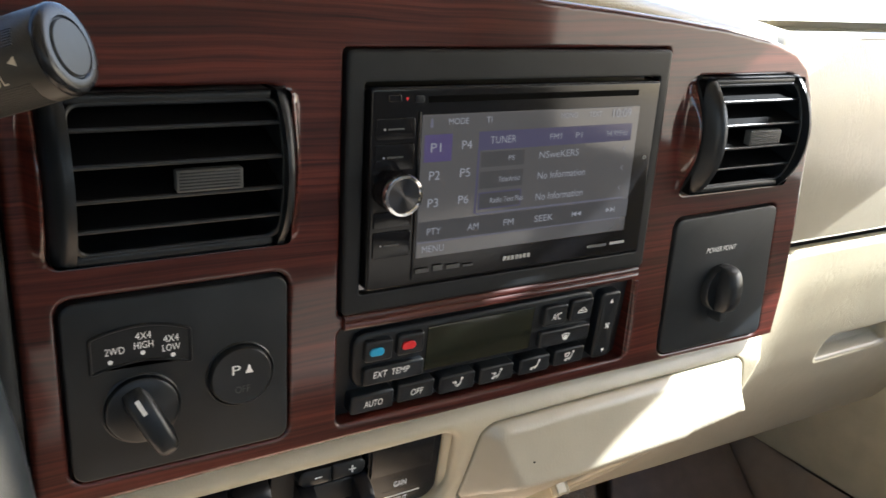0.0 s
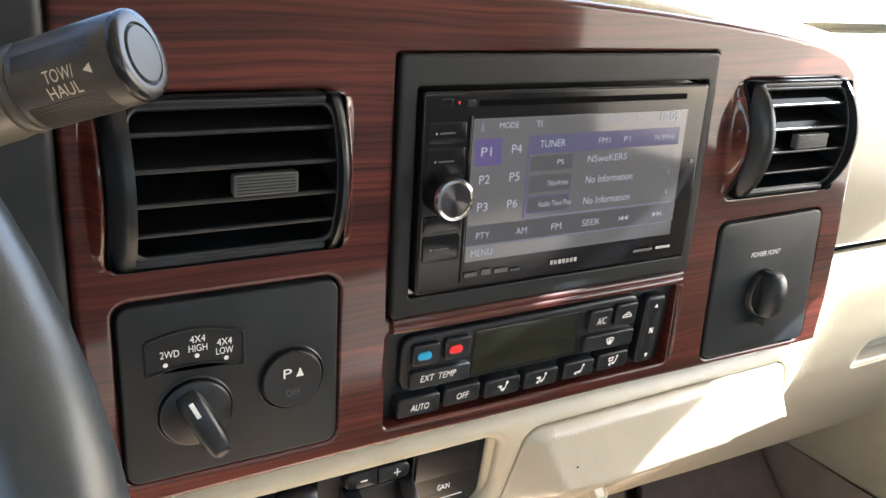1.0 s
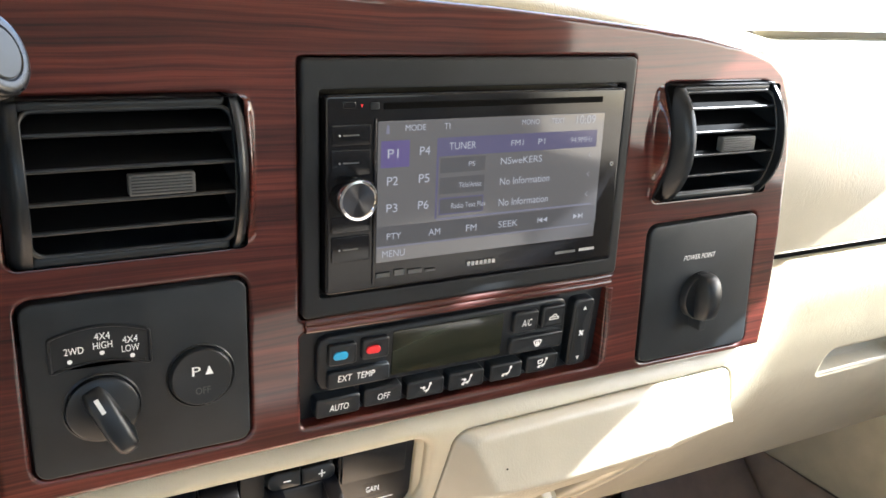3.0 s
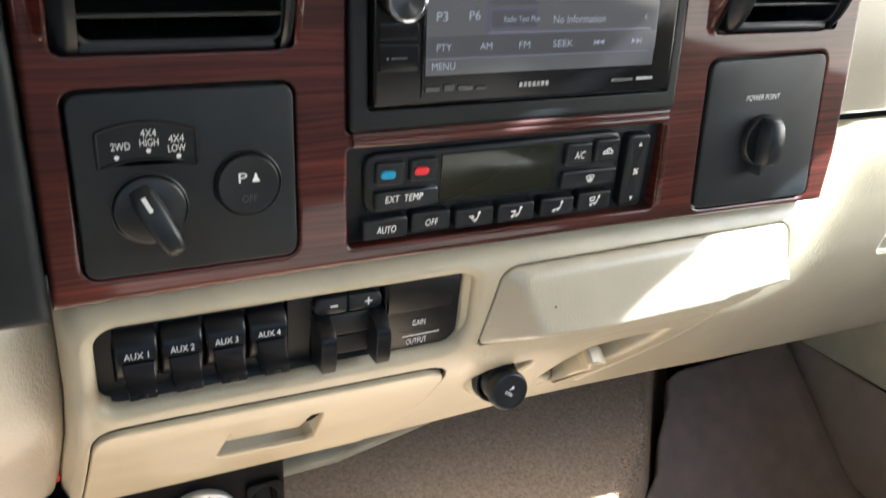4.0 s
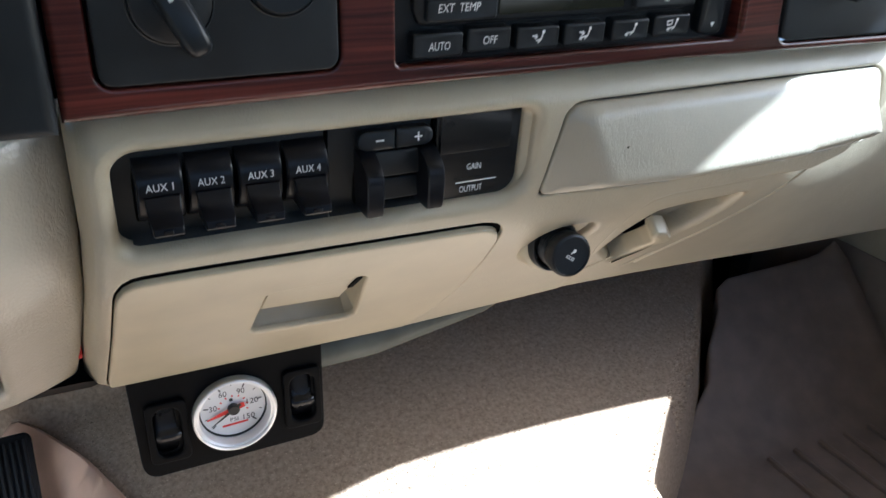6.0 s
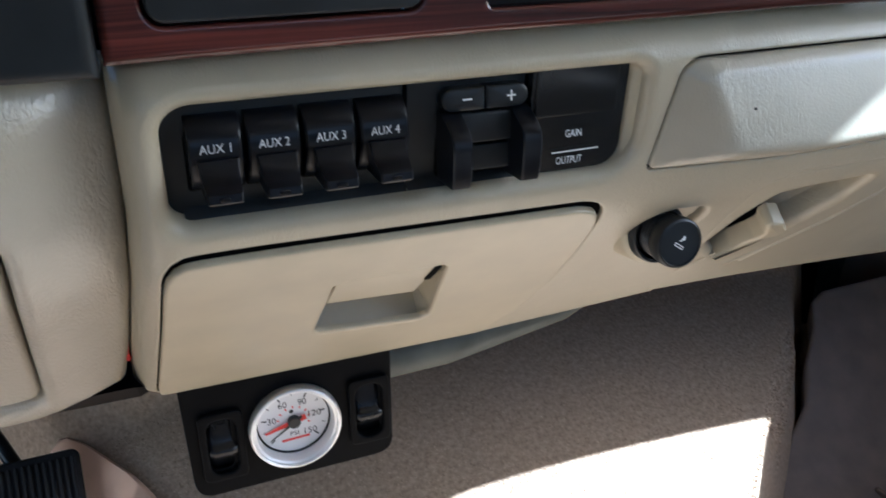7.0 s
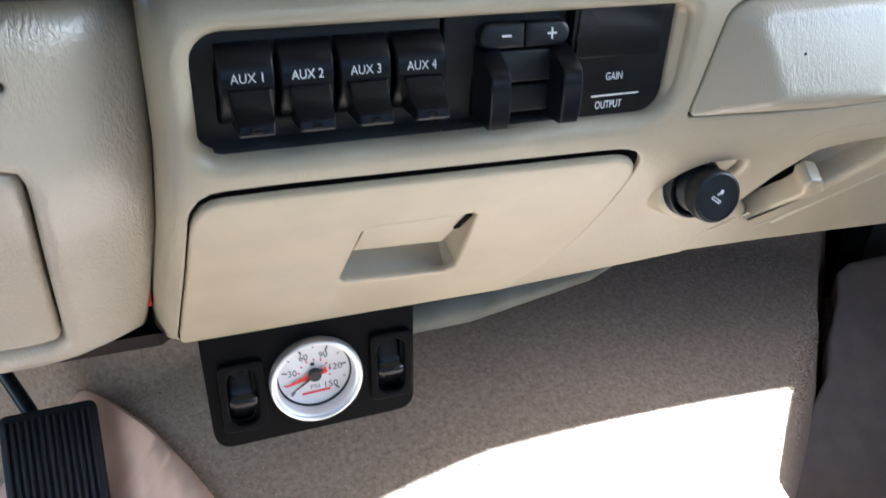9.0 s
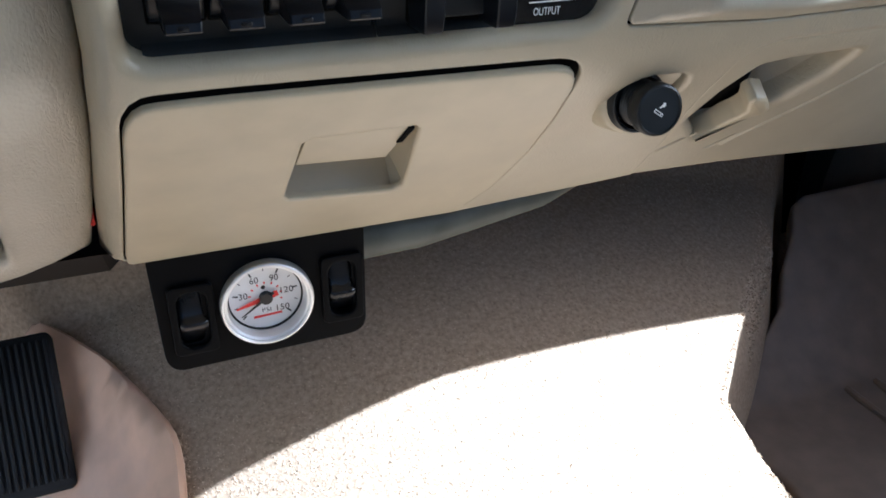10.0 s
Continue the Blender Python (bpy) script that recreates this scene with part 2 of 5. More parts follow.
def sheet(outer, holes=(), P=flat(0), step=0.02, rim=(0.003, 0.012), hole_rim=(0.002, 0.010), s=None, collar=0.001, hole_collars=None):
    """A skin over the outline with openings, its edges rounded and turned inwards. P lays (u, v, depth) into space."""
    s = s or Shell()
    outer = dense(outer, step)
    hole_rims = hole_rim if isinstance(hole_rim, list) else [hole_rim] * len(holes)
    holes = [dense(grown(h, q[0]), step) for h, q in zip(holes, hole_rims)]
    pts, edges = [], []
    collars = [grown(outer, -collar)] + [grown(h, c) for k, h in enumerate(holes) for c in (hole_collars[k] if hole_collars else (collar,))]
    for loop in [outer, *holes, *collars]:
        n = len(pts)
        pts += [Vector(p) for p in loop]
        edges += [(n + i, n + (i + 1) % len(loop)) for i in range(len(loop))]
    xs, zs = [p[0] for p in outer], [p[1] for p in outer]
    taken = [Vector(p) for p in pts]
    gx = np.arange(min(xs) + step / 2, max(xs), step)
    gz = np.arange(min(zs) + step / 2, max(zs), step)
    arr = np.array([(p.x, p.y) for p in taken])
    for i, x in enumerate(gx):
        for z in gz + (step / 2 if i % 2 else 0):
            if inside((x, z), outer) and not any(inside((x, z), h) for h in holes):
                if np.min(np.hypot(arr[:, 0] - x, arr[:, 1] - z)) > 0.35 * step:
                    pts.append(Vector((x, z)))
    vs, _, fs, *_ = delaunay_2d_cdt(pts, edges, [], 0, 1e-7)
    base = s.ring([P(v.x, v.y, 0) for v in vs])
    for face in fs:
        c = sum((vs[i] for i in face), Vector((0, 0))) / len(face)
        if inside(c, outer) and not any(inside(c, h) for h in holes):
            s.f.append(tuple(base[i] for i in face))
    for loop, (r, depth), sign in [(outer, rim, 1)] + [(h, q, -1) for h, q in zip(holes, hole_rims)]:
        last = s.ring([P(u, v, 0) for u, v in loop])
        for k in range(1, 5):
            a = math.pi / 2 * k / 4
            here = s.ring([P(u, v, r * (1 - math.cos(a))) for u, v in grown(loop, sign * r * math.sin(a))])
            s.bridge(last, here)
            last = here
        if depth > r:
            s.bridge(last, s.ring([P(u, v, depth) for u, v in grown(loop, sign * r)]))
    return s


def plate(loop, front, back, r=0.001, P=None, s=None, dish=0.0):
    """A solid slab with the outline, a rounded front edge, and a front that may dish in (+) or swell (-)."""
    s = s or Shell()
    P = P or flat(0)
    rings = [s.ring([P(u, v, back) for u, v in loop])]
    s.cap(rings[0], True)
    for k in range(4):
        a = math.pi / 2 * k / 3
        rings.append(s.ring([P(u, v, front + r * (1 - math.sin(a))) for u, v in grown(loop, -r * (1 - math.cos(a)))]))
    for a, b in zip(rings, rings[1:]):
        s.bridge(a, b)
    if dish:
        cx, cz = sum(p[0] for p in loop) / len(loop), sum(p[1] for p in loop) / len(loop)
        last = rings[-1]
        edge = grown(loop, -r)
        for k in (0.75, 0.5, 0.25, 0.05):
            here = s.ring([P(cx + (u - cx) * k, cz + (v - cz) * k, front + dish * (1 - k * k)) for u, v in edge])
            s.bridge(last, here)
            last = here
        s.cap(last)
    else:
        s.cap(rings[-1])
    return s


def turned(profile, n=40, m=None, s=None, close=True):
    """A body turned about the local z axis from (radius, height) pairs, laid by the matrix m."""
    s = s or Shell()
    m = m or Matrix()
    last = None
    for r, h in profile:
        here = s.ring([m @ Vector((r * math.cos(2 * math.pi * k / n), r * math.sin(2 * math.pi * k / n), h)) for k in range(n)])
        if last:
            s.bridge(last, here)
        elif close:
            s.cap(here, True)
        last = here
    if close:
        s.cap(last)
    return s


def tube(path, radius, n=12, s=None, caps=True):
    s = s or Shell()
    last = None
    pts = [Vector(p) for p in path]
    side = None
    for i, p in enumerate(pts):
        t = (pts[min(i + 1, len(pts) - 1)] - pts[max(i - 1, 0)]).normalized()
        side = (side - t * side.dot(t)).normalized() if side else t.orthogonal().normalized()
        up = t.cross(side)
        r = radius[i] if isinstance(radius, (list, tuple)) else radius
        here = s.ring([p + r * (math.cos(2 * math.pi * k / n) * side + math.sin(2 * math.pi * k / n) * up) for k in range(n)])
        if last:
            s.bridge(last, here)
        elif caps:
            s.cap(here, True)
        last = here
    if caps:
        s.cap(last)
    return s


def box(x0, x1, y0, y1, z0, z1, r=0.001, s=None):
    return plate(rrect(x0, z0, x1, z1, min(r, abs(x1 - x0) / 3, abs(z1 - z0) / 3), 2), y0, y1, min(r, abs(y1 - y0) / 2), s=s)


FACE = pose(0, 0, 0, 90, 0, 0)  # local x, y, z to right, up and towards the driver


def words(text, x, z, y, height, parent, mat, width=0.0, slant=0.0, m=None, name="lettering", label=""):
    """Raised lettering centred at (x, z), of a given capital height and, if told, width."""
    cu = bpy.data.curves.new("text", "FONT")
    cu.body, cu.extrude, cu.resolution_u = text, 0.0, 3
    tmp = new("text", cu)
    me = bpy.data.meshes.new_from_object(tmp)
    bpy.data.objects.remove(tmp)
    co = np.array([v.co for v in me.vertices])
    lo, hi = co.min(0), co.max(0)
    k = height / max(1e-6, hi[1] - lo[1])
    kx = width / (hi[0] - lo[0]) if width else k * 0.95
    lay = m or (pose(x, y, z) @ FACE)
    for v in me.vertices:
        a, b = (v.co.x - (lo[0] + hi[0]) / 2) * kx, (v.co.y - (lo[1] + hi[1]) / 2) * k
        v.co = lay @ Vector((a + slant * b, b, 0))
    me.materials.clear()
    me.materials.append(mat)
    return part(name, me, mat, parent, label)


def strokes(lines, width, x, z, y, parent, mat, name="symbol", m=None, scale=1.0):
    """A symbol of thin bars along polylines given in millimetres about (x, z)."""
    s = Shell()
    lay = m or (pose(x, y, z) @ FACE)
    for line in lines:
        for (ax, az), (bx, bz) in zip(line, line[1:]):
            a, b = Vector((ax, az)) * 0.001 * scale, Vector((bx, bz)) * 0.001 * scale
            d = (b - a).normalized() if (b - a).length else Vector((1, 0))
            nn = Vector((-d.y, d.x)) * width / 2
            a2, b2 = a - d * width * 0.3, b + d * width * 0.3
            q = s.ring([lay @ Vector((p.x, p.y, 0)) for p in (a2 - nn, b2 - nn, b2 + nn, a2 + nn)])
            s.cap(q)
    return part(name, s, mat, parent)


def area(pts, x, z, y, parent, mat, name="mark", m=None, scale=1.0):
    s = Shell()
    lay = m or (pose(x, y, z) @ FACE)
    s.cap(s.ring([lay @ Vector((a * 0.001 * scale, b * 0.001 * scale, 0)) for a, b in pts]))
    return part(name, s, mat, parent)


def softened(loop, step=0.002, times=3):
    """The loop with its corners worn round."""
    pts = dense(loop, step)
    for _ in range(times):
        pts = [((a[0] * w + b[0] * (1 - w)), (a[1] * w + b[1] * (1 - w))) for a, b in zip(pts, pts[1:] + pts[:1]) for w in (0.75, 0.25)]
        pts = pts[::2] if len(pts) > 260 else pts
    return pts


def smooth_step(t):
    t = max(0.0, min(1.0, t))
    return t * t * (3 - 2 * t)


# ---- the dash: wood trim ----
WOOD_Y = 0.006
VENTS = ((-0.233, -0.132), (0.1160, 0.2065))  # left and right edge of each vent opening
VENT_LOW, VENT_TOP, VENT_MID = 0.5815, 0.6530, 0.61725


def barrel(z, bulge=0.0165):
    """How far the vents swell towards the driver at a height."""
    half = (VENT_TOP - VENT_LOW) / 2
    radius = (half * half + bulge * bulge) / (2 * bulge)
    d = z - VENT_MID
    return max(0.0, math.sqrt(max(0.0, radius * radius - d * d)) - (radius - bulge))


def wood_at(u, v, d):
    y = WOOD_Y
    for x0, x1 in VENTS:
        gap = max(x0 - u, u - x1)
        if -0.004 < gap < 0.02:
            swell = max(0.0, 1 - ((v - VENT_MID) / 0.0345) ** 2)
            right = u > x1 - 0.004
            y -= (0.009 if right else 0.011) * swell ** 1.4 * (1 - smooth_step((gap - 0.001) / (0.0040 if right else 0.0060)))
    return (u, y + d, v)


wood_outline = [(-0.244, 0.4705), (-0.1, 0.4722), (0.05, 0.4728), (0.15, 0.4712), (0.205, 0.4705), (0.229, 0.4712), (0.2318, 0.5), (0.2313, 0.55),
                (0.2283, 0.6), (0.2222, 0.6352), (0.2128, 0.6545), (0.2003, 0.6634), (0.1807, 0.6695), (0.1385, 0.6765), (0.0925, 0.6815),
                (0.0503, 0.6855), (0.0002, 0.6895), (-0.08, 0.694), (-0.16, 0.696), (-0.244, 0.697)]
OUTLET_LOOP = softened([(0.1193, 0.4747), (0.2140, 0.4735), (0.2085, 0.5672), (0.1170, 0.5655)], 0.012)
trim = tagged(new("dash_trim_panel"), "glossy mahogany wood-grain dashboard trim panel", "dash trim")
wood_holes = [rrect(VENTS[0][0], VENT_LOW, VENTS[0][1], VENT_TOP, (0.004, 0.009, 0.009, 0.004)),
              rrect(VENTS[1][0], VENT_LOW, VENTS[1][1], VENT_TOP, (0.004, 0.008, 0.010, 0.004)),
              rrect(-0.1065, 0.5395, 0.0915, 0.6685, 0.002), rrect(-0.1065, 0.4785, 0.0885, 0.5315, 0.003),
              rrect(-0.2325, 0.4795, -0.132, 0.567, 0.007), grown(OUTLET_LOOP, 0.0013)]
part("panel", sheet(wood_outline, wood_holes, wood_at, 0.0036, (0.003, 0.014), (0.0016, 0.012), hole_collars=[(0.0006, 0.0016, 0.0026, 0.0036, 0.0048, 0.0062)] * 2 + [(0.001,)] * 4), MAHOGANY, trim, smooth=60)
# the moulded double ridge between stereo and climate control
ridge = Shell()
for zc, rr in ((0.5382, 0.0022), (0.5345, 0.0026)):
    tube([(-0.104, WOOD_Y - 0.0005, zc), (-0.09, WOOD_Y - 0.0012, zc), (0.075, WOOD_Y - 0.0012, zc), (0.0885, WOOD_Y - 0.0005, zc)], rr, 12, ridge)
part("ridge", ridge, MAHOGANY, trim, "shiny wood-grain double ridge")
lipbar = Shell()
tube([(0.0905, WOOD_Y, 0.481), (0.0905, WOOD_Y - 0.0006, 0.5), (0.0905, WOOD_Y, 0.530)], 0.0016, 10, lipbar)
part("lip", lipbar, MAHOGANY, trim)


def air_vent(x0, x1, tab):
    v = thing("air_vent", "black barrel air vent with horizontal slats in the wood trim", "air vent", "dash air vents")
    # frame: two cheeks and the bars above and below
    for a, b, side in ((x0 + 0.0006, x0 + 0.010, 0), (x1 - 0.0075, x1 - 0.0006, 1)):
        s = Shell()
        steps = 18
        rings = []
        width = b - a
        for k in range(9):
            t = k / 8
            x = a + width * t
            outer = t if side == 0 else 1 - t
            lift = math.sin(min(1.0, outer * 1.3) * math.pi / 2)
            back = 0.010 * (1 - lift)
            ring = []
            for j in range(steps + 1):
                z = VENT_LOW + 0.0006 + (VENT_TOP - VENT_LOW - 0.0012) * j / steps
                ring.append((x, WOOD_Y - 0.001 - barrel(z) * (0.72 + 0.28 * lift) - 0.0025 * lift + back * 0.4, z))
            ring += [(x, 0.035, VENT_TOP - 0.0006), (x, 0.035, VENT_LOW + 0.0006)]
            rings.append(s.ring(ring))
        for p, q in zip(rings, rings[1:]):
            s.bridge(p, q)
        s.cap(rings[0], True)
        s.cap(rings[-1])
        part("cheek", s, BLACK_SOFT, v, smooth=50)
    part("frame_bar", box(x0 + 0.009, x1 - 0.009, WOOD_Y - 0.0050, 0.035, VENT_TOP - 0.0058, VENT_TOP - 0.0008, 0.002), BLACK_SOFT, v)
    part("frame_bar", box(x0 + 0.009, x1 - 0.009, WOOD_Y - 0.0055, 0.035, VENT_LOW + 0.0008, VENT_LOW + 0.0062, 0.002), BLACK_SOFT, v)
    for z in (0.6385, 0.6250, 0.6115, 0.5985):
        y = WOOD_Y - barrel(z, 0.0135) + 0.0012
        s = Shell()
        lean = 0.0075
        prof = [(0.0004, -0.0011), (-0.0006, -0.0008), (-0.0009, 0.0), (-0.0006, 0.0008), (0.0004, 0.0011), (0.010, 0.0010 + lean * 0.45), (0.022, 0.0008 + lean), (0.022, -0.0008 + lean), (0.010, -0.0010 + lean * 0.45)]
        ends = [s.ring([(x, y + py, z + pz) for py, pz in prof]) for x in (x0 + 0.008, x1 - 0.008)]
        s.bridge(*ends)
        slat = part("slat", s, VENT_BLACK, v, smooth=40)
        part("slat_edge", tube([(x0 + 0.009, y - 0.0005, z), (x1 - 0.007, y - 0.0005, z)], 0.0010, 10), BLACK_SOFT, slat)
    bead = Shell()
    loop = dense(rrect(x0 + 0.0095, VENT_LOW + 0.0055, x1 - 0.0068, VENT_TOP - 0.0052, 0.006), 0.004)
    tube([(u, WOOD_Y - barrel(w, 0.0135) + 0.0004, w) for u, w in loop + loop[:2]], 0.0013, 8, bead, False)
    part("inner_bead", bead, BLACK_SOFT, v, smooth=60)
    for k in range(6):
        x = x0 + 0.017 + (x1 - x0 - 0.034) * k / 5
        part("vane", box(x - 0.0006, x + 0.0006, 0.026, 0.036, VENT_LOW + 0.007, VENT_TOP - 0.007, 0.0003), VOID, v)
    back = Shell()
    ring = rrect(x0 + 0.001, VENT_LOW + 0.001, x1 - 0.001, VENT_TOP - 0.001, 0.003)
    a, b = back.ring([(x, 0.000, z) for x, z in ring]), back.ring([(x, 0.05, z) for x, z in ring])
    back.bridge(a, b)
    back.cap(b)
    part("duct", back, VOID, v)
    tab_part = part("tab", box(tab, tab + 0.0275, WOOD_Y - 0.0138, WOOD_Y - 0.0090, 0.6124, 0.6216, 0.0009), GREY_PLASTIC, v, "grey ribbed thumb tab")
    for k in range(6):
        z = 0.6134 + 0.0068 * k / 5
        part("rib", box(tab + 0.001, tab + 0.026, WOOD_Y - 0.0142, WOOD_Y - 0.0133, z, z + 0.0006, 0.0002), BLACK_SOFT, tab_part)
    return v


air_vent(*VENTS[0], -0.1845)
air_vent(*VENTS[1], 0.1540)

# ---- stereo ----
stereo = thing("car_stereo", "black double-height touchscreen car stereo, switched on", "car stereo")
part("trim_frame", sheet(rrect(-0.1040, 0.5418, 0.0895, 0.6662, 0.0015), [rrect(-0.0970, 0.5505, 0.0842, 0.6535, 0.0015)], flat(0.0032), 0.02, (0.0018, 0.012), (0.0008, 0.006)), BLACK_FRAME, stereo, "satin black mounting frame")
part("body", plate(rrect(-0.0950, 0.5528, 0.0822, 0.6515, 0.0022), 0.0002, 0.03, 0.0012), BLACK_SHINY, stereo)
# the slot's shade as a near-black strip
part("disc_slot_shade", box(-0.0660, 0.0665, -0.0001, 0.004, 0.6438, 0.6474, 0.0008), VOID, stereo)
screen = part("screen", box(-0.0684, 0.0684, -0.0003, 0.003, 0.5668, 0.6384, 0.0004), LCD, stereo, "lit grey-violet radio display")
part("frame_edge", box(-0.0706, -0.0694, -0.0010, 0.003, 0.556, 0.640, 0.0004), PIANO, stereo)
YS = -0.0006


def block(x0, x1, z0, z1, mat, name="block", y=-0.00045):
    s = Shell()
    s.cap(s.ring([(x0, y, z0), (x1, y, z0), (x1, y, z1), (x0, y, z1)]))
    return part(name, s, mat, screen)


block(-0.0350, 0.0640, 0.6195, 0.6290, LCD_BLUE, "tuner_band")
block(-0.0670, -0.0515, 0.6155, 0.6288, LCD_DEEP, "preset_button", -0.0005)
block(-0.0362, -0.0350, 0.5870, 0.6290, LCD_BLUE, "divider")
block(-0.0350, 0.0640, 0.5862, 0.5872, LCD_LINE, "divider")
block(-0.0684, 0.0640, 0.5745, 0.5752, LCD_LINE, "divider")
block(-0.0340, -0.0340 + 0.0265, 0.5888, 0.5978, LCD_BLUE, "info_button")
block(-0.0333, -0.0340 + 0.0258, 0.5895, 0.5971, LCD_DARK, "info_button_face", -0.0005)
block(-0.0340, -0.0340 + 0.0265, 0.5998, 0.6085, LCD_DARK, "info_button")
block(-0.0340, -0.0340 + 0.0265, 0.6108, 0.6185, LCD_DARK, "info_button")
block(-0.0684, 0.0684, 0.5755, 0.5856, LCD_DARK, "menu_strip")
presets_text = (
    ("P1", -0.0605, 0.6225, 0.0044, 0.0058), ("P4", -0.0430, 0.6230, 0.0044, 0.0058), ("P2", -0.0605, 0.6088, 0.0044, 0.0060), ("P5", -0.0430, 0.6090, 0.0044, 0.0060),
    ("P3", -0.0605, 0.5950, 0.0044, 0.0060), ("P6", -0.0430, 0.5952, 0.0044, 0.0060), ("PTY", -0.0590, 0.5803, 0.0034, 0.0080), ("AM", -0.0360, 0.5803, 0.0036, 0.0068), ("FM", -0.0140, 0.5803, 0.0036, 0.0064),
    ("SEEK", 0.0090, 0.5803, 0.0036, 0.0125), ("MENU", -0.0590, 0.5712, 0.0036, 0.0125), ("TUNER", -0.0215, 0.6245, 0.0037, 0.0158), ("FM1", 0.0115, 0.6243, 0.0031, 0.0076), ("P1", 0.0270, 0.6243, 0.0030, 0.0044))
tuner_text = (
    ("94.9MHz", 0.0535, 0.6240, 0.0030, 0.0150), ("NSweKERS", 0.0150, 0.6150, 0.0037, 0.0262), ("No Information", 0.0180, 0.6040, 0.0040, 0.0318), ("No Information", 0.0180, 0.5925, 0.0040, 0.0318),
    ("PS", -0.0155, 0.6148, 0.0026, 0.0040), ("Title/Artist", -0.0160, 0.6040, 0.0028, 0.0135), ("Radio Text Plus", -0.0165, 0.5932, 0.0029, 0.0205), ("MODE", -0.0485, 0.6348, 0.0030, 0.0112), ("TI", -0.0310, 0.6348, 0.0030, 0.0034),
    ("MONO", 0.0192, 0.6350, 0.0028, 0.0110), ("TEXT", 0.0368, 0.6350, 0.0028, 0.0088), ("10:09", 0.0555, 0.6350, 0.0048, 0.0130))
for t, x, z, h, w in presets_text + tuner_text:
    words(t, x, z, YS, h, screen, LCD_WHITE, w)
for x, d in ((0.032, -1), (0.055, 1)):
    for k in (0, 1):
        c = x + d * (k * 3.2 - 1.2) * 0.001
        area([(-1.4 * d, -1.5), (1.4 * d, 0), (-1.4 * d, 1.5)][:: 1 if d > 0 else -1], c, 0.5803, YS, screen, LCD_WHITE, "skip_symbol")
    block(x + d * 0.0036 - 0.0003, x + d * 0.0036 + 0.0003, 0.5788, 0.5818, LCD_WHITE, "skip_symbol", YS)
for z in (0.6152, 0.6042, 0.5928):
    strokes([[(0.8, 1.2), (-0.6, 0), (0.8, -1.2)]], 0.0004, 0.060, z, YS, screen, LCD_WHITE, "arrow_symbol")
area([(-1.0, -2.2), (1.0, -2.2), (0.6, 2.0), (-0.6, 2.0)], -0.0635, 0.6345, YS, screen, LCD_LINE, "aerial_symbol")
area([(-0.7, 0.5), (0.7, 0.5), (0, -1.2)], -0.0772, 0.6465, -0.0006, stereo, RED_LENS, "indicator")
part("sensor", box(-0.0865, -0.0800, -0.0003, 0.002, 0.6450, 0.6482, 0.0004), PIANO, stereo)
part("eject_button", box(-0.0725, -0.0680, -0.0006, 0.002, 0.6442, 0.6476, 0.0006), BLACK_SOFT, stereo)
for z0, z1, mark in ((0.6275, 0.6375, 1), (0.6130, 0.6255, 1), (0.5845, 0.5925, 0), (0.5695, 0.5825, 1)):
    b = part("button", plate(rrect(-0.0925, z0, -0.0722, z1, 0.0012), -0.0006, 0.004, 0.0003), BLACK_SHINY, stereo)
    if mark:
        area(circle(0, 0, 0.55, 10), -0.0885, (z0 + z1) / 2, -0.0010, b, GREY_INK, "symbol")
        block_s = Shell()
        block_s.cap(block_s.ring([(-0.0868, -0.0010, (z0 + z1) / 2 - 0.0004), (-0.0785, -0.0010, (z0 + z1) / 2 - 0.0004), (-0.0785, -0.0010, (z0 + z1) / 2 + 0.0004), (-0.0868, -0.0010, (z0 + z1) / 2 + 0.0004)]))
        part("lettering_bar", block_s, DIM_INK, b)
knob_at = pose(-0.0838, 0.0, 0.6040) @ FACE
knob = part("volume_knob", turned([(0.0098, 0.0), (0.0098, 0.010), (0.0090, 0.0118)], 48, knob_at), BLACK_SHINY, stereo)
part("ring", turned([(0.0101, 0.0112), (0.0101, 0.0132), (0.0096, 0.0142), (0.0084, 0.0144), (0.0080, 0.0138)], 48, knob_at, close=False), CHROME, knob, "bright chrome ring")
part("cap", turned([(0.0081, 0.0118), (0.0081, 0.0137), (0.0001, 0.0140)], 48), BRUSHED, knob, "brushed dark metal cap").matrix_basis = knob_at
for x, w, h in ((-0.0645, 0.0075, 0.0022), (-0.0555, 0.0055, 0.0030), (-0.0465, 0.0080, 0.0022), (-0.0375, 0.006, 0.0012)):
    block(x - w / 2, x + w / 2, 0.5590, 0.5590 + h, DIM_INK, "logo_bar", -0.0006)
for k in range(7):
    block(-0.0155 + 0.0026 * k, -0.0155 + 0.0026 * k + 0.0019, 0.5590, 0.5614, GREY_INK, "logo_bar", -0.0006)
block(0.0420, 0.0560, 0.5588, 0.5604, DIM_INK, "logo_bar", -0.0006)
block(0.0585, 0.0695, 0.5590, 0.5607, GREY_INK, "logo_bar", -0.0006)
for o in [o for o in screen.children if o.name.startswith("logo_bar")]:
    o.parent = stereo
part("reset_ring", turned([(0.0007, 0.0), (0.0012, 0.0), (0.0012, 0.0004), (0.0007, 0.0004)], 12, pose(0.0765, 0.0, 0.609) @ FACE, close=False), GREY_INK, stereo)

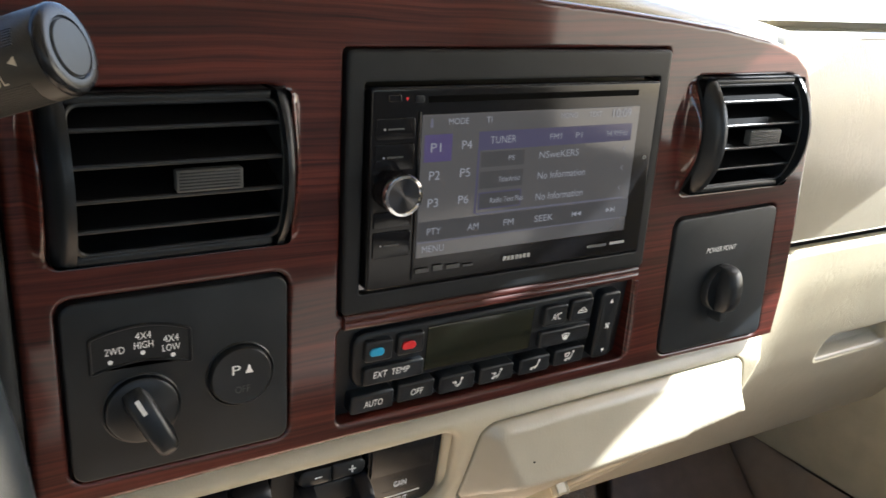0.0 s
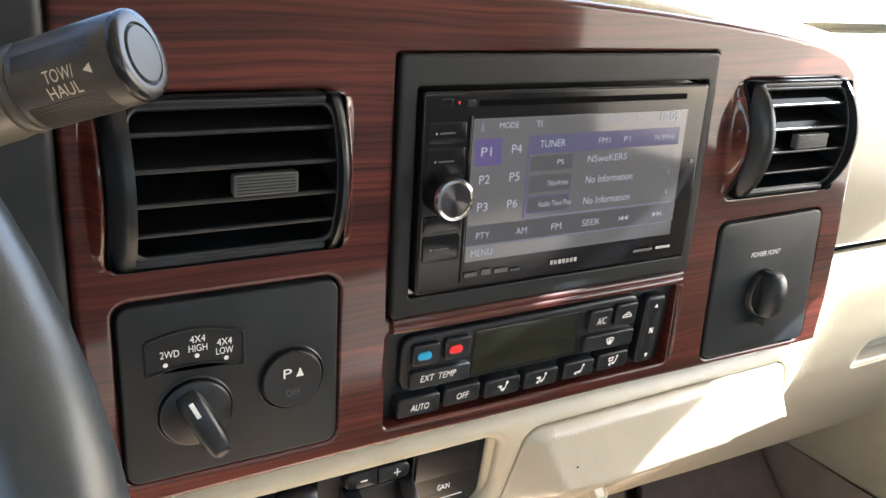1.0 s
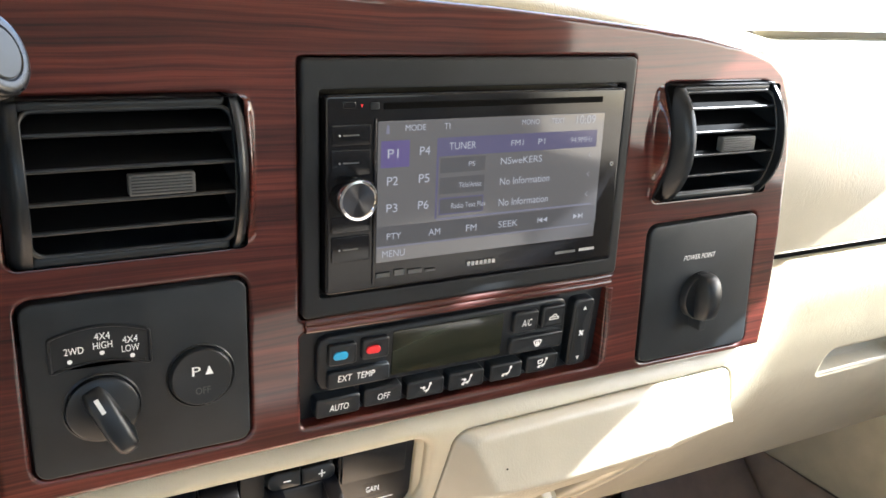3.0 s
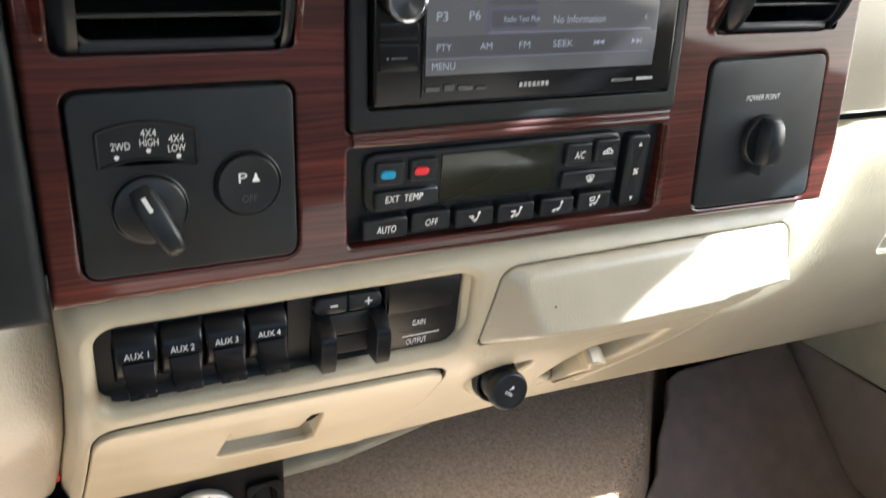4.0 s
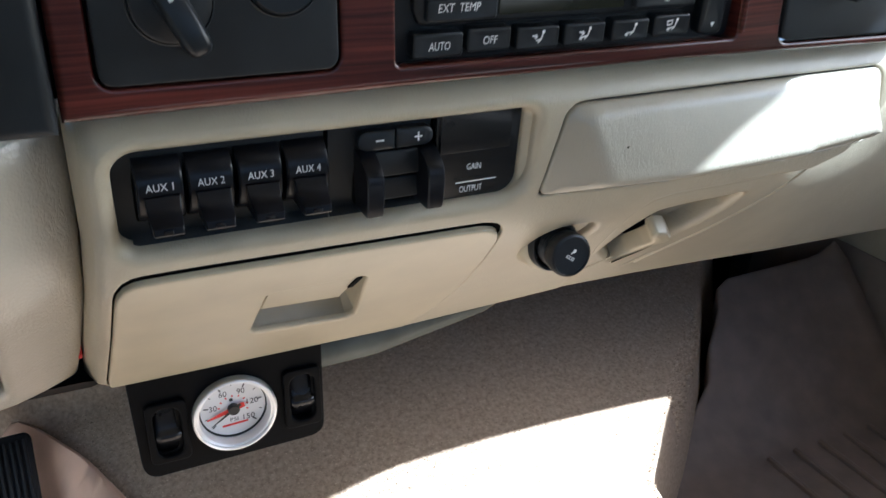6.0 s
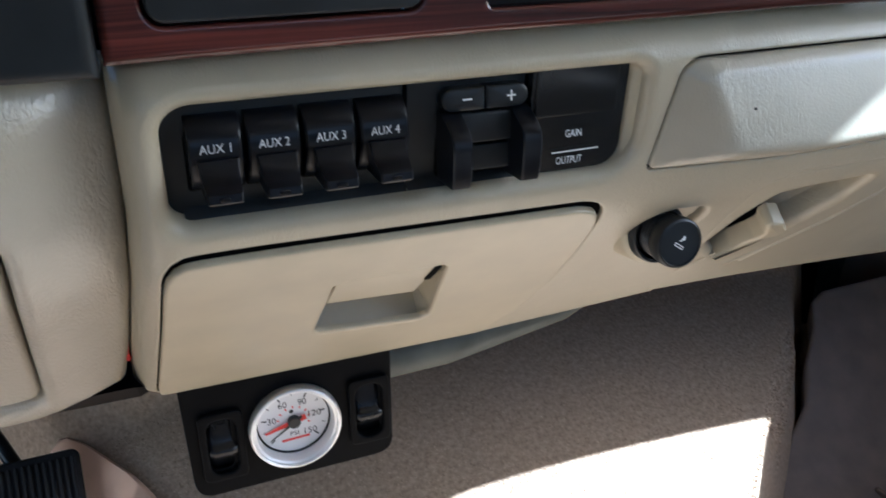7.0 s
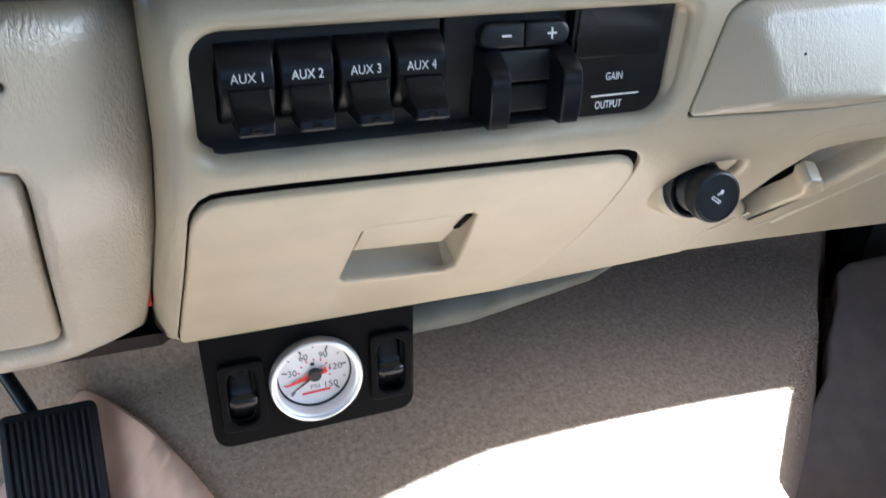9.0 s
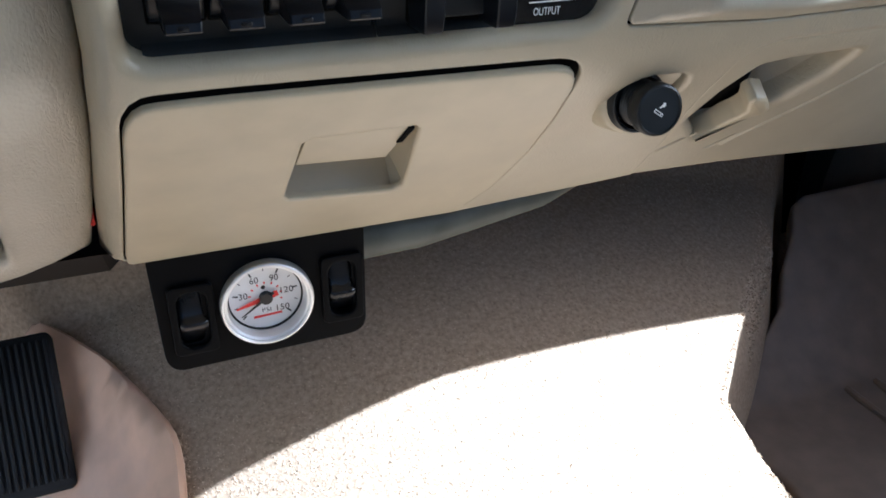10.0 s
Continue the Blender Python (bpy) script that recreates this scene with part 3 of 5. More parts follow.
# ---- climate control ----
climate = thing("climate_control", "black automatic climate control panel with push buttons", "climate control")
part("face_plate", plate(rrect(-0.1145, 0.4760, 0.0850, 0.5370, 0.003), 0.0075, 0.02, 0.001), BLACK, climate)
pod = [(-0.101, 0.5065), (-0.0985, 0.5010), (-0.094, 0.4998), (0.045, 0.5000), (0.0515, 0.5015), (0.0535, 0.5055), (0.0545, 0.5100), (0.0535, 0.5265), (0.0510, 0.5297), (0.046, 0.5307), (-0.095, 0.5295), (-0.0995, 0.5278), (-0.1015, 0.5235)]
part("button_pod", plate(pod, 0.0030, 0.012, 0.0018), BLACK_SOFT, climate)
part("display", plate(rrect(-0.0592, 0.5030, 0.0098, 0.5272, 0.0008), 0.0022, 0.012, 0.0003), DISPLAY, climate, "blank dark glossy display")


def push_button(x0, z0, x1, z1, r=0.0016):
    return part("button", plate(rrect(x0, z0, x1, z1, r), -0.0003, 0.009, 0.0011, dish=0.0006), BLACK_SOFT, climate)


lens = push_button(-0.0962, 0.5150, -0.0808, 0.5260)
part("lens", plate(rrect(-0.0939, 0.5184, -0.0858, 0.5223, 0.0019), -0.0010, 0.003, 0.0005), BLUE_LENS, lens, "light blue lens")
lens = push_button(-0.0777, 0.5155, -0.0624, 0.5265)
part("lens", plate(rrect(-0.0757, 0.5188, -0.0676, 0.5227, 0.0019), -0.0010, 0.003, 0.0005), RED_LENS, lens, "red lens")
words("EXT  TEMP", -0.0805, 0.5080, -0.0007, 0.0034, push_button(-0.0962, 0.5022, -0.0612, 0.5116), WHITE_INK, 0.0205, 0.12)
words("AUTO", -0.0895, 0.4924, -0.0007, 0.0035, push_button(-0.1022, 0.4874, -0.0775, 0.4976), WHITE_INK, 0.0105, 0.1)
words("OFF", -0.0640, 0.4935, -0.0007, 0.0035, push_button(-0.0752, 0.4885, -0.0530, 0.4985), WHITE_INK, 0.0072, 0.1)
words("A/C", 0.0242, 0.5207, -0.0007, 0.0040, push_button(0.0157, 0.5150, 0.0322, 0.5268), WHITE_INK, 0.0062, 0.1)
seat = [(-1.0, 2.2), (-1.6, -0.8), (0.8, -1.4)]
for n, (x0, z0, x1, z1) in enumerate(((-0.0497, 0.4876, -0.0268, 0.4976), (-0.0237, 0.4876, -0.0008, 0.4976), (0.0036, 0.4878, 0.0252, 0.4977), (0.0284, 0.4885, 0.0505, 0.4985))):
    b = push_button(x0, z0, x1, z1)
    cx, cz = (x0 + x1) / 2, (z0 + z1) / 2
    lines = [[(2.2, 2.2), (1.3, -0.6), (-1.2, -1.0)], [(1.3, -0.6), (-0.2, -1.9)]]
    if n in (0, 1):
        lines += [[(-3.4, 1.2), (-0.9, 0.6)], [(-1.7, 1.5), (-0.9, 0.6), (-1.9, -0.1)]]
    if n in (1, 2, 3):
        lines += [[(-1.2, -1.0), (-3.2, -1.8)], [(-2.3, -0.9), (-3.2, -1.8), (-2.0, -2.2)]]
    if n == 3:
        lines += [[(-3.6, 2.2), (-0.4, 2.5), (-0.8, 0.6), (-3.2, 0.4), (-3.6, 2.2)]]
    strokes(lines, 0.0007, cx, cz, -0.0007, b, WHITE_INK)
    area(circle(2.4, 2.7, 0.8, 12), cx, cz, -0.0007, b, WHITE_INK, "symbol")
b = push_button(0.0350, 0.5152, 0.0508, 0.5278)
strokes([[(-3.2, -1.0), (-2.8, 0.2), (-1.4, 0.5), (-0.4, 1.6), (1.2, 1.6), (2.0, 0.3), (3.0, 0.0), (3.0, -1.0), (-3.2, -1.0)], [(-1.0, 0.2), (1.0, 0.2)]], 0.0006, 0.0430, 0.5212, -0.0007, b, WHITE_INK)
b = push_button(0.0150, 0.5022, 0.0516, 0.5118)
strokes([[(-2.6, 1.4), (-1.3, 1.9), (1.3, 1.9), (2.6, 1.4), (1.5, -1.0), (-1.5, -1.0), (-2.6, 1.4)], [(-0.9, -1.9), (-0.7, 0.9)], [(0, -1.9), (0, 1.0)], [(0.9, -1.9), (0.7, 0.9)]], 0.0006, 0.0335, 0.5070, -0.0007, b, WHITE_INK)
fan = part("fan_rocker", plate(rrect(0.0580, 0.4875, 0.0728, 0.5285, 0.003), 0.0003, 0.010, 0.0016, dish=0.0016), BLACK_SOFT, climate)
area([(-1.3, -1.0), (1.3, -1.0), (0, 1.4)], 0.0654, 0.5232, -0.0002, fan, WHITE_INK, "symbol")
area([(-1.3, 1.0), (0, -1.4), (1.3, 1.0)], 0.0654, 0.4925, -0.0002, fan, WHITE_INK, "symbol")
strokes([[(-1.3, -1.3), (1.3, 1.3)], [(-1.3, 1.3), (1.3, -1.3)], [(-1.2, 0.6), (-0.6, 1.4)], [(1.2, -0.6), (0.6, -1.4)]], 0.0009, 0.0654, 0.5080, -0.0002, fan, WHITE_INK)
# set back in its opening, its foot a little deeper
climate.location, climate.rotation_euler, climate.scale = (0.0054, 0.0567, -0.0531), (radians(5.2), 0, 0), (1.0097, 1.0, 1.10)

# ---- four wheel drive panel ----
drive = thing("drive_mode_panel", "black switch panel with four-wheel-drive dial and parking sensor button", "switch panel")
part("face_plate", plate(rrect(-0.2312, 0.4808, -0.1333, 0.5657, 0.006), 0.0042, 0.016, 0.0012), BLACK, drive)
KX, KZ = -0.2010, 0.5125
sector = [(-0.1997 + w * 0.0208, 0.5522 - 0.0042 * w * w - 0.0006 * w) for w in np.linspace(1, -1, 13)] + [(-0.1997 + w * 0.0208, 0.5360 - 0.0040 * w * w - 0.0006 * w) for w in np.linspace(-1, 1, 13)]
rec = Shell()
sector = softened(sector)
a, b, c, d = rec.ring([(u, 0.0042, v) for u, v in grown(sector, 0.0010)]), rec.ring([(u, 0.0034, v) for u, v in grown(sector, 0.0005)]), rec.ring([(u, 0.0034, v) for u, v in grown(sector, -0.0001)]), rec.ring([(u, 0.0040, v) for u, v in grown(sector, -0.0006)])
rec.bridge(a, b), rec.bridge(b, c), rec.bridge(c, d), rec.cap(d)
legend = part("legend_plate", rec, BLACK_FRAME, drive)
for t, x, z, w in (("2WD", -0.2108, 0.5423, 0.0080), ("4X4", -0.1988, 0.5476, 0.0066), ("HIGH", -0.1988, 0.5433, 0.0080), ("4X4", -0.1872, 0.5443, 0.0066), ("LOW", -0.1872, 0.5400, 0.0076)):
    words(t, x, z, 0.0034, 0.0033, legend, WHITE_INK, w)
for x, z in ((-0.2128, 0.5374), (-0.1993, 0.5396), (-0.1866, 0.5362)):
    area(circle(0, 0, 1.05, 14), x, z, 0.0034, legend, WHITE_INK, "dot")
dial_at = pose(KX, 0.0042, KZ) @ FACE
dial = part("selector_knob", turned([(0.0172, -0.001), (0.0172, 0.0002), (0.0165, 0.0006), (0.0160, -0.0002), (0.0156, 0.0026), (0.0145, 0.0034), (0.0001, 0.0036)], 48, dial_at), BLACK_SOFT, drive)
grip = Shell()
gm = pose(KX + 0.0014, 0.0042, KZ - 0.0022) @ FACE @ pose(0, 0, 0, 0, 0, 26)
prev = None
for k, (yy, wid, top) in enumerate(((0.0150, 0.0034, 0.003), (0.0143, 0.0046, 0.0046), (0.008, 0.0052, 0.0078), (0.0, 0.0052, 0.0105), (-0.008, 0.0050, 0.0125), (-0.0145, 0.0047, 0.0132), (-0.0172, 0.0042, 0.0126), (-0.0190, 0.0032, 0.0108), (-0.0196, 0.0026, 0.006))):
    wid *= 1.12
    here = grip.ring([gm @ Vector(p) for p in ((-wid - 0.0008, yy, -0.004), (wid + 0.0008, yy, -0.004), (wid, yy, top - 0.003), (wid - 0.0012, yy, top - 0.0006), (wid - 0.0026, yy, top), (-wid + 0.0026, yy, top), (-wid + 0.0012, yy, top - 0.0006), (-wid, yy, top - 0.003))])
    if prev:
        grip.bridge(prev, here)
    else:
        grip.cap(here, True)
    prev = here
grip.cap(prev)
g = part("grip", grip, BLACK_SOFT, dial, smooth=50)
mk = Shell()
mk.cap(mk.ring([gm @ Vector(p) for p in ((-0.0010, 0.0040, 0.0097), (0.0010, 0.0040, 0.0097), (0.0010, 0.0108, 0.0068), (-0.0010, 0.0108, 0.0068))]))
part("pointer", mk, WHITE_INK, dial)
btn_at = pose(-0.1565, 0.0050, 0.5200) @ FACE
park = part("parking_sensor_button", turned([(0.0166, -0.002), (0.0166, 0.0006), (0.0158, 0.0014), (0.0150, 0.0006), (0.0146, 0.0030), (0.0138, 0.0038), (0.0001, 0.0030)], 48, btn_at), BLACK_SOFT, drive)
words("P", -0.1592, 0.5238, 0.0009, 0.0046, park, WHITE_INK, 0.0040)
area([(-1.9, -1.9), (1.9, -1.9), (0.8, 0.6), (0.3, 2.3), (-0.3, 2.3), (-0.8, 0.6)], -0.1532, 0.5233, 0.0009, park, WHITE_INK, "symbol")
words("OFF", -0.1565, 0.5135, 0.0009, 0.0036, park, DIM_INK, 0.0070)

# ---- power point ----
outlet = thing("power_point_panel", "black power socket panel with a round twist cover", "power socket")
part("face_plate", plate(OUTLET_LOOP, 0.0046, 0.016, 0.0012), BLACK, outlet)
words("POWER POINT", 0.1605, 0.5425, 0.0042, 0.0034, outlet, WHITE_INK, 0.0265, 0.16)
cap_at = pose(0.1635, 0.0046, 0.5160) @ FACE
cover = part("cover", turned([(0.0158, -0.002), (0.0158, 0.0040), (0.0150, 0.0052), (0.0140, 0.0048), (0.0001, 0.0048)], 48, cap_at), BLACK_SOFT, outlet)
fin = Shell()
prev = None
for k in range(13):
    a = math.pi * (k / 12 - 0.5)
    zz, h = 0.0155 * math.sin(a), 0.004 + 0.0125 * math.cos(a) ** 0.55
    w = 0.0052 + 0.0015 * math.cos(a)
    here = fin.ring([cap_at @ Vector(p) for p in ((-w, zz, 0.003), (w, zz, 0.003), (w * 0.95, zz, h - 0.002), (w * 0.6, zz, h), (-w * 0.6, zz, h), (-w * 0.95, zz, h - 0.002))])
    if prev:
        fin.bridge(prev, here)
    else:
        fin.cap(here, True)
    prev = here
fin.cap(prev)
part("fin", fin, BLACK_SOFT, cover, smooth=50)
part("hinge", box(0.1580, 0.1635, -0.006, 0.008, 0.4950, 0.5030, 0.0008), BLACK, cover)

# ---- lower dash ----
PROFILE_Z = [0.20, 0.256, 0.372, 0.380, 0.388, 0.400, 0.430, 0.456, 0.463, 0.474]
PROFILE_Y = [0.200, 0.147, 0.0345, 0.0285, 0.0240, 0.0195, 0.0145, 0.0108, 0.0165, 0.0330]
PASS_Z = [0.10, 0.20, 0.25, 0.30, 0.344, 0.38, 0.42, 0.470, 0.507, 0.54]
PASS_Y = [0.250, 0.190, 0.152, 0.122, 0.097, 0.083, 0.070, 0.057, 0.054, 0.060]


def skin(zs, ys, off=0.0, w0=0.0, w1=0.0):
    """A surface that follows a profile of y over z, blended to the passenger's profile between two places along x."""

    fine = np.linspace(zs[0] - 0.03, zs[-1] + 0.03, 400)
    bell = np.exp(-np.linspace(-2, 2, 41) ** 2)
    table = np.convolve(np.pad(np.interp(fine, zs, ys), 20, "edge"), bell / bell.sum(), "valid")

    def y_at(u, v):
        y = float(np.interp(v, fine, table)) + off
        if w1 > w0:
            k = smooth_step((u - w0) / (w1 - w0))
            y += (float(np.interp(v, PASS_Z, PASS_Y)) - y) * k
        return y

    def lay(u, v, d):
        y = y_at(u, v)
        slope = (y_at(u, v + 0.004) - y_at(u, v - 0.004)) / 0.008
        n = math.hypot(1, slope)
        return (u, y + d / n, v - d * slope / n)

    return lay


LOW_FLAT = skin(PROFILE_Z, PROFILE_Y)


def LOW(u, v, d):
    """The lower dash, its driver's end rolling back into the seam."""
    x, y, z = LOW_FLAT(u, v, d)
    edge = float(np.interp(v, [0.257, 0.33, 0.3745, 0.40], [-0.2518, -0.2443, -0.2400, -0.2380]))
    return (x, y + 0.010 * max(0.0, min(1.3, (edge - u) / 0.0080)) ** 2, z)


low_outline = [(-0.2585, 0.262), (-0.2555, 0.2605), (-0.2525, 0.2605), (-0.2490, 0.2590), (-0.1, 0.2560), (-0.047, 0.2535), (0.04, 0.2615), (0.074, 0.2650), (0.0700, 0.30), (0.0622, 0.329), (0.0590, 0.350), (0.0588, 0.370),
               (0.0655, 0.3805), (0.0815, 0.3838), (0.1438, 0.3848), (0.187, 0.3858), (0.2080, 0.3950), (0.2240, 0.420), (0.2320, 0.445), (0.2330, 0.460), (0.2290, 0.4655), (0.1, 0.4675), (-0.1, 0.4665), (-0.2440, 0.4645), (-0.2445, 0.40), (-0.2475, 0.36), (-0.2545, 0.305)]
recess = rrect(-0.2325, 0.3995, -0.0270, 0.4500, (0.009, 0.018, 0.008, 0.012), 7)
drawer_loop = [(-0.2502, 0.2572), (-0.2425, 0.33), (-0.2385, 0.3745), (-0.2360, 0.3815), (-0.2310, 0.3850), (-0.20, 0.3852), (-0.06, 0.3828), (-0.0455, 0.3822), (-0.0370, 0.3785), (-0.0335, 0.3700), (-0.0295, 0.34), (-0.0290, 0.31), (-0.0350, 0.279), (-0.0470, 0.2572)][::-1]
drawer_loop = softened(drawer_loop, 0.004)
pad_loop = [(-0.0190, 0.3990), (0.06, 0.3955), (0.16, 0.3975), (0.222, 0.4030), (0.2260, 0.4085), (0.2135, 0.4465), (0.2085, 0.4515), (0.10, 0.4510), (-0.003, 0.4500), (-0.0095, 0.4460)]
def lighter_ring(r, r2, dx, dz, n=40):
    """The outline round two circles: the socket and the finger hollow beside it."""
    out = []
    for k in range(n):
        a = 2 * math.pi * k / n
        c, e = math.cos(a), math.sin(a)
        far = dx * c + dz * e + r2 > r
        out.append((0.0142 + (dx + r2 * c if far else r * c), 0.3488 + (dz + r2 * e if far else r * e)))
    return out


lighter_hole = lighter_ring(0.0162, 0.0105, 0.0150, 0.0050)
pad_soft = softened(pad_loop, 0.003)
lower = tagged(new("lower_dash_panel"), "grained tan vinyl lower dashboard panel", "dash panel")
part("panel", sheet(low_outline, [recess, [(u, v + 0.0012 if v > 0.369 else v) for u, v in grown(drawer_loop, 0.0011)], grown(pad_soft, 0.0012), lighter_hole], LOW, 0.0085, (0.004, 0.016), [(0.0062, 0.014), (0.0010, 0.0030), (0.0010, 0.0030), (0.0035, 0.006)]), TAN, lower, smooth=60)

slope = Shell()
slope_in = rrect(-0.2335, 0.3968, -0.0345, 0.4497, (0.008, 0.013, 0.003, 0.011), 7)
rims = [slope.ring([LOW(u, v, d) for u, v in loop]) for loop, d in ((recess, 0.0060), ([((a + 3 * c) / 4, (b + 3 * e) / 4) for (a, b), (c, e) in zip(recess, slope_in)], 0.0100), (slope_in, 0.0150))]
for a, b in zip(rims, rims[1:]):
    slope.bridge(a, b)
part("recess_wall", slope, TAN_SMOOTH, lower, "smooth tan sloping wall of the switch recess", smooth=60)
drawer = thing("dash_drawer", "closed tan pull-out drawer under the switch bank", "drawer")
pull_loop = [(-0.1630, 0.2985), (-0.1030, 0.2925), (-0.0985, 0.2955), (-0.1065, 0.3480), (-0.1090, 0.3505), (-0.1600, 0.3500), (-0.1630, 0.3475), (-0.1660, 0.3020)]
DRAWER_SKIN = skin(PROFILE_Z, PROFILE_Y, 0.0)


def drawer_at(u, v, d):
    """Slightly proud of the panel."""
    x, y, z = DRAWER_SKIN(u, v, d)
    return (x, y - 0.0012, z)


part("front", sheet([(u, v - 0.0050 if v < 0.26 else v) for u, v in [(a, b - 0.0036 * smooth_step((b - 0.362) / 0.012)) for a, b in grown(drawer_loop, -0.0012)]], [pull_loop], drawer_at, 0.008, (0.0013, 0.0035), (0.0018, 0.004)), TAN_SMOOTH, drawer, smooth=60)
# near-black sheet for the shade in the gap round the drawer
hollow = sheet([(u, max(v, 0.262)) for u, v in grown(drawer_loop, 0.0045)], [[(u, max(v, 0.268)) for u, v in grown(drawer_loop, -0.009)]], skin(PROFILE_Z, PROFILE_Y, 0.0042), 0.02, (0.0003, 0.0006), (0.0003, 0.0006), collar=0.0005)
part("gap_shade_backing", hollow, VOID, drawer)
cup = Shell()
DL = skin(PROFILE_Z, PROFILE_Y, 0.0)
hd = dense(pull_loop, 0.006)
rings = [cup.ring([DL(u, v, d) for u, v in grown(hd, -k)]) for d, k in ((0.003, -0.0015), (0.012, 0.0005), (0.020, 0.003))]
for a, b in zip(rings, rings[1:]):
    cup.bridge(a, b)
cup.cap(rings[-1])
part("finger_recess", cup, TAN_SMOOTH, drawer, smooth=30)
lip = Shell()
lo = [(-0.1635, 0.3290), (-0.1160, 0.3255), (-0.1095, 0.3500), (-0.1615, 0.3505)]
plate(lo, 0.0008, 0.005, 0.0008, DL, lip)
part("pull_lip", lip, TAN_SMOOTH, drawer)
# the notch's shade as a near-black patch
part("notch_shade", plate([(-0.1145, 0.3385), (-0.1115, 0.3388), (-0.1085, 0.3490), (-0.1115, 0.3495)], -0.0003, 0.003, 0.0002, DL), VOID, drawer)

pad = thing("armrest_pad_door", "soft padded tan vinyl tray door", "tray door")
PADY = skin(PROFILE_Z, PROFILE_Y, 0.0)
PAD_WIDTHS = (0.010, 0.010, 0.012, 0.012, 0.012, 0.006, 0.005, 0.005, 0.010, 0.026)  # how broad each side's bevel is


def pad_at(u, v, d):
    """The door swells out of the dash towards its lower edge, with bevelled sides."""
    x, y, z = PADY(u, v, d)
    k = 1.0
    for i, w in enumerate(PAD_WIDTHS):
        if i == 9:
            w = 0.009 + 0.027 * max(0.0, min(1.0, (0.446 - v) / 0.044))
        a, b = Vector(pad_loop[i]), Vector(pad_loop[(i + 1) % len(pad_loop)])
        e = b - a
        q = max(0.0, min(1.0, (Vector((u, v)) - a).dot(e) / e.dot(e)))
        t = ((Vector((u, v)) - a - e * q).length + 0.0005) / w
        k = min(k, t if t < 0.88 else 0.88 + 0.12 * math.sin(min(1.0, (t - 0.88) / 0.24) * math.pi / 2))
    return (x, y - k * (0.0045 + 0.0155 * (1 - max(0.0, min(1.0, (v - 0.404) / 0.044)))), z)


part("cushion", sheet(grown(pad_soft, -0.0012), (), pad_at, 0.0030, (0.0012, 0.0035)), TAN_PAD, pad, smooth=60)
# near-black sheet for the shade in the gap round the door
part("gap_shade_backing", sheet(grown(pad_soft, 0.005), [grown(pad_soft, -0.006)], skin(PROFILE_Z, PROFILE_Y, 0.0046), 0.02, (0.0003, 0.0006), (0.0003, 0.0006), collar=0.0005), VOID, pad)
# the pinhole's shade as a near-black dot
pin = Shell()
turned([(0.0006, 0), (0.0006, 0.0004)], 8, pose(0.016, -0.0065, 0.4300) @ FACE, pin)
part("pinhole_shade", pin, VOID, pad)

# ---- switch bank ----
# The recess's lower wall is tan; its shade is put in as black.
def recess_shade_strip(x0, x1, owner):
    """A black strip added for the shade at the recess's foot, falling towards the driver."""
    recess_shade = Shell()
    prof = ((0.0345, 0.4090), (0.0315, 0.4062), (0.0290, 0.4035), (0.0272, 0.4010), (0.0266, 0.3985), (0.0266, 0.3950), (0.0345, 0.3950))
    ends = [recess_shade.ring([(x, y, z) for y, z in prof]) for x in (x0, x1)]
    recess_shade.bridge(*ends)
    recess_shade.cap(ends[0], True), recess_shade.cap(ends[1])
    part("recess_shade", recess_shade, BLACK, owner, smooth=50)


bank = thing("auxiliary_switch_bank", "row of four black auxiliary rocker switches in a recess", "switch bank")
BANKY = skin(PROFILE_Z, PROFILE_Y, 0.0125)
part("face_plate", plate(rrect(-0.2365, 0.4015, -0.1362, 0.4545, 0.006), 0.0, 0.012, 0.0008, BANKY), BLACK, bank)


def swept(profile, edges, back, mat, name, parent, bevel=0.0008, smooth=35):
    """A moulded cap: the (z, y, inset) profile swept between two sides, with bevelled edges running back into the panel."""
    body, last = Shell(), None
    for z, y, w in profile:
        l, r = edges[0] + w, edges[1] - w
        here = body.ring([(l, max(y + 0.001, back), z), (l, y + bevel, z), (l + bevel, y, z), (r - bevel, y, z), (r, y + bevel, z), (r, max(y + 0.001, back), z)])
        if last:
            body.bridge(last, here, False)
        last = here
    return part(name, body, mat, parent, smooth=smooth)


ROCKER = ((0.4446, 0.0310, 0.0), (0.4444, 0.0245, 0.0), (0.4432, 0.0218, 0.0), (0.4402, 0.0184, 0.0), (0.4360, 0.0161, 0.0), (0.4315, 0.0153, 0.0), (0.4270, 0.0160, 0.0), (0.4220, 0.0183, 0.0), (0.4175, 0.0215, 0.0), (0.4152, 0.0250, 0.0), (0.4147, 0.0330, 0.0))
TAB = ((0.4294, 0.0166, 0.0), (0.4286, 0.0146, 0.0), (0.4262, 0.0134, 0.0002), (0.4230, 0.0108, 0.0005), (0.4204, 0.0070, 0.0009), (0.4193, 0.0040, 0.0012), (0.4186, 0.0032, 0.0013), (0.4156, 0.0026, 0.0013), (0.4149, 0.0032, 0.0014), (0.4147, 0.0080, 0.0013), (0.4160, 0.0200, 0.0008))
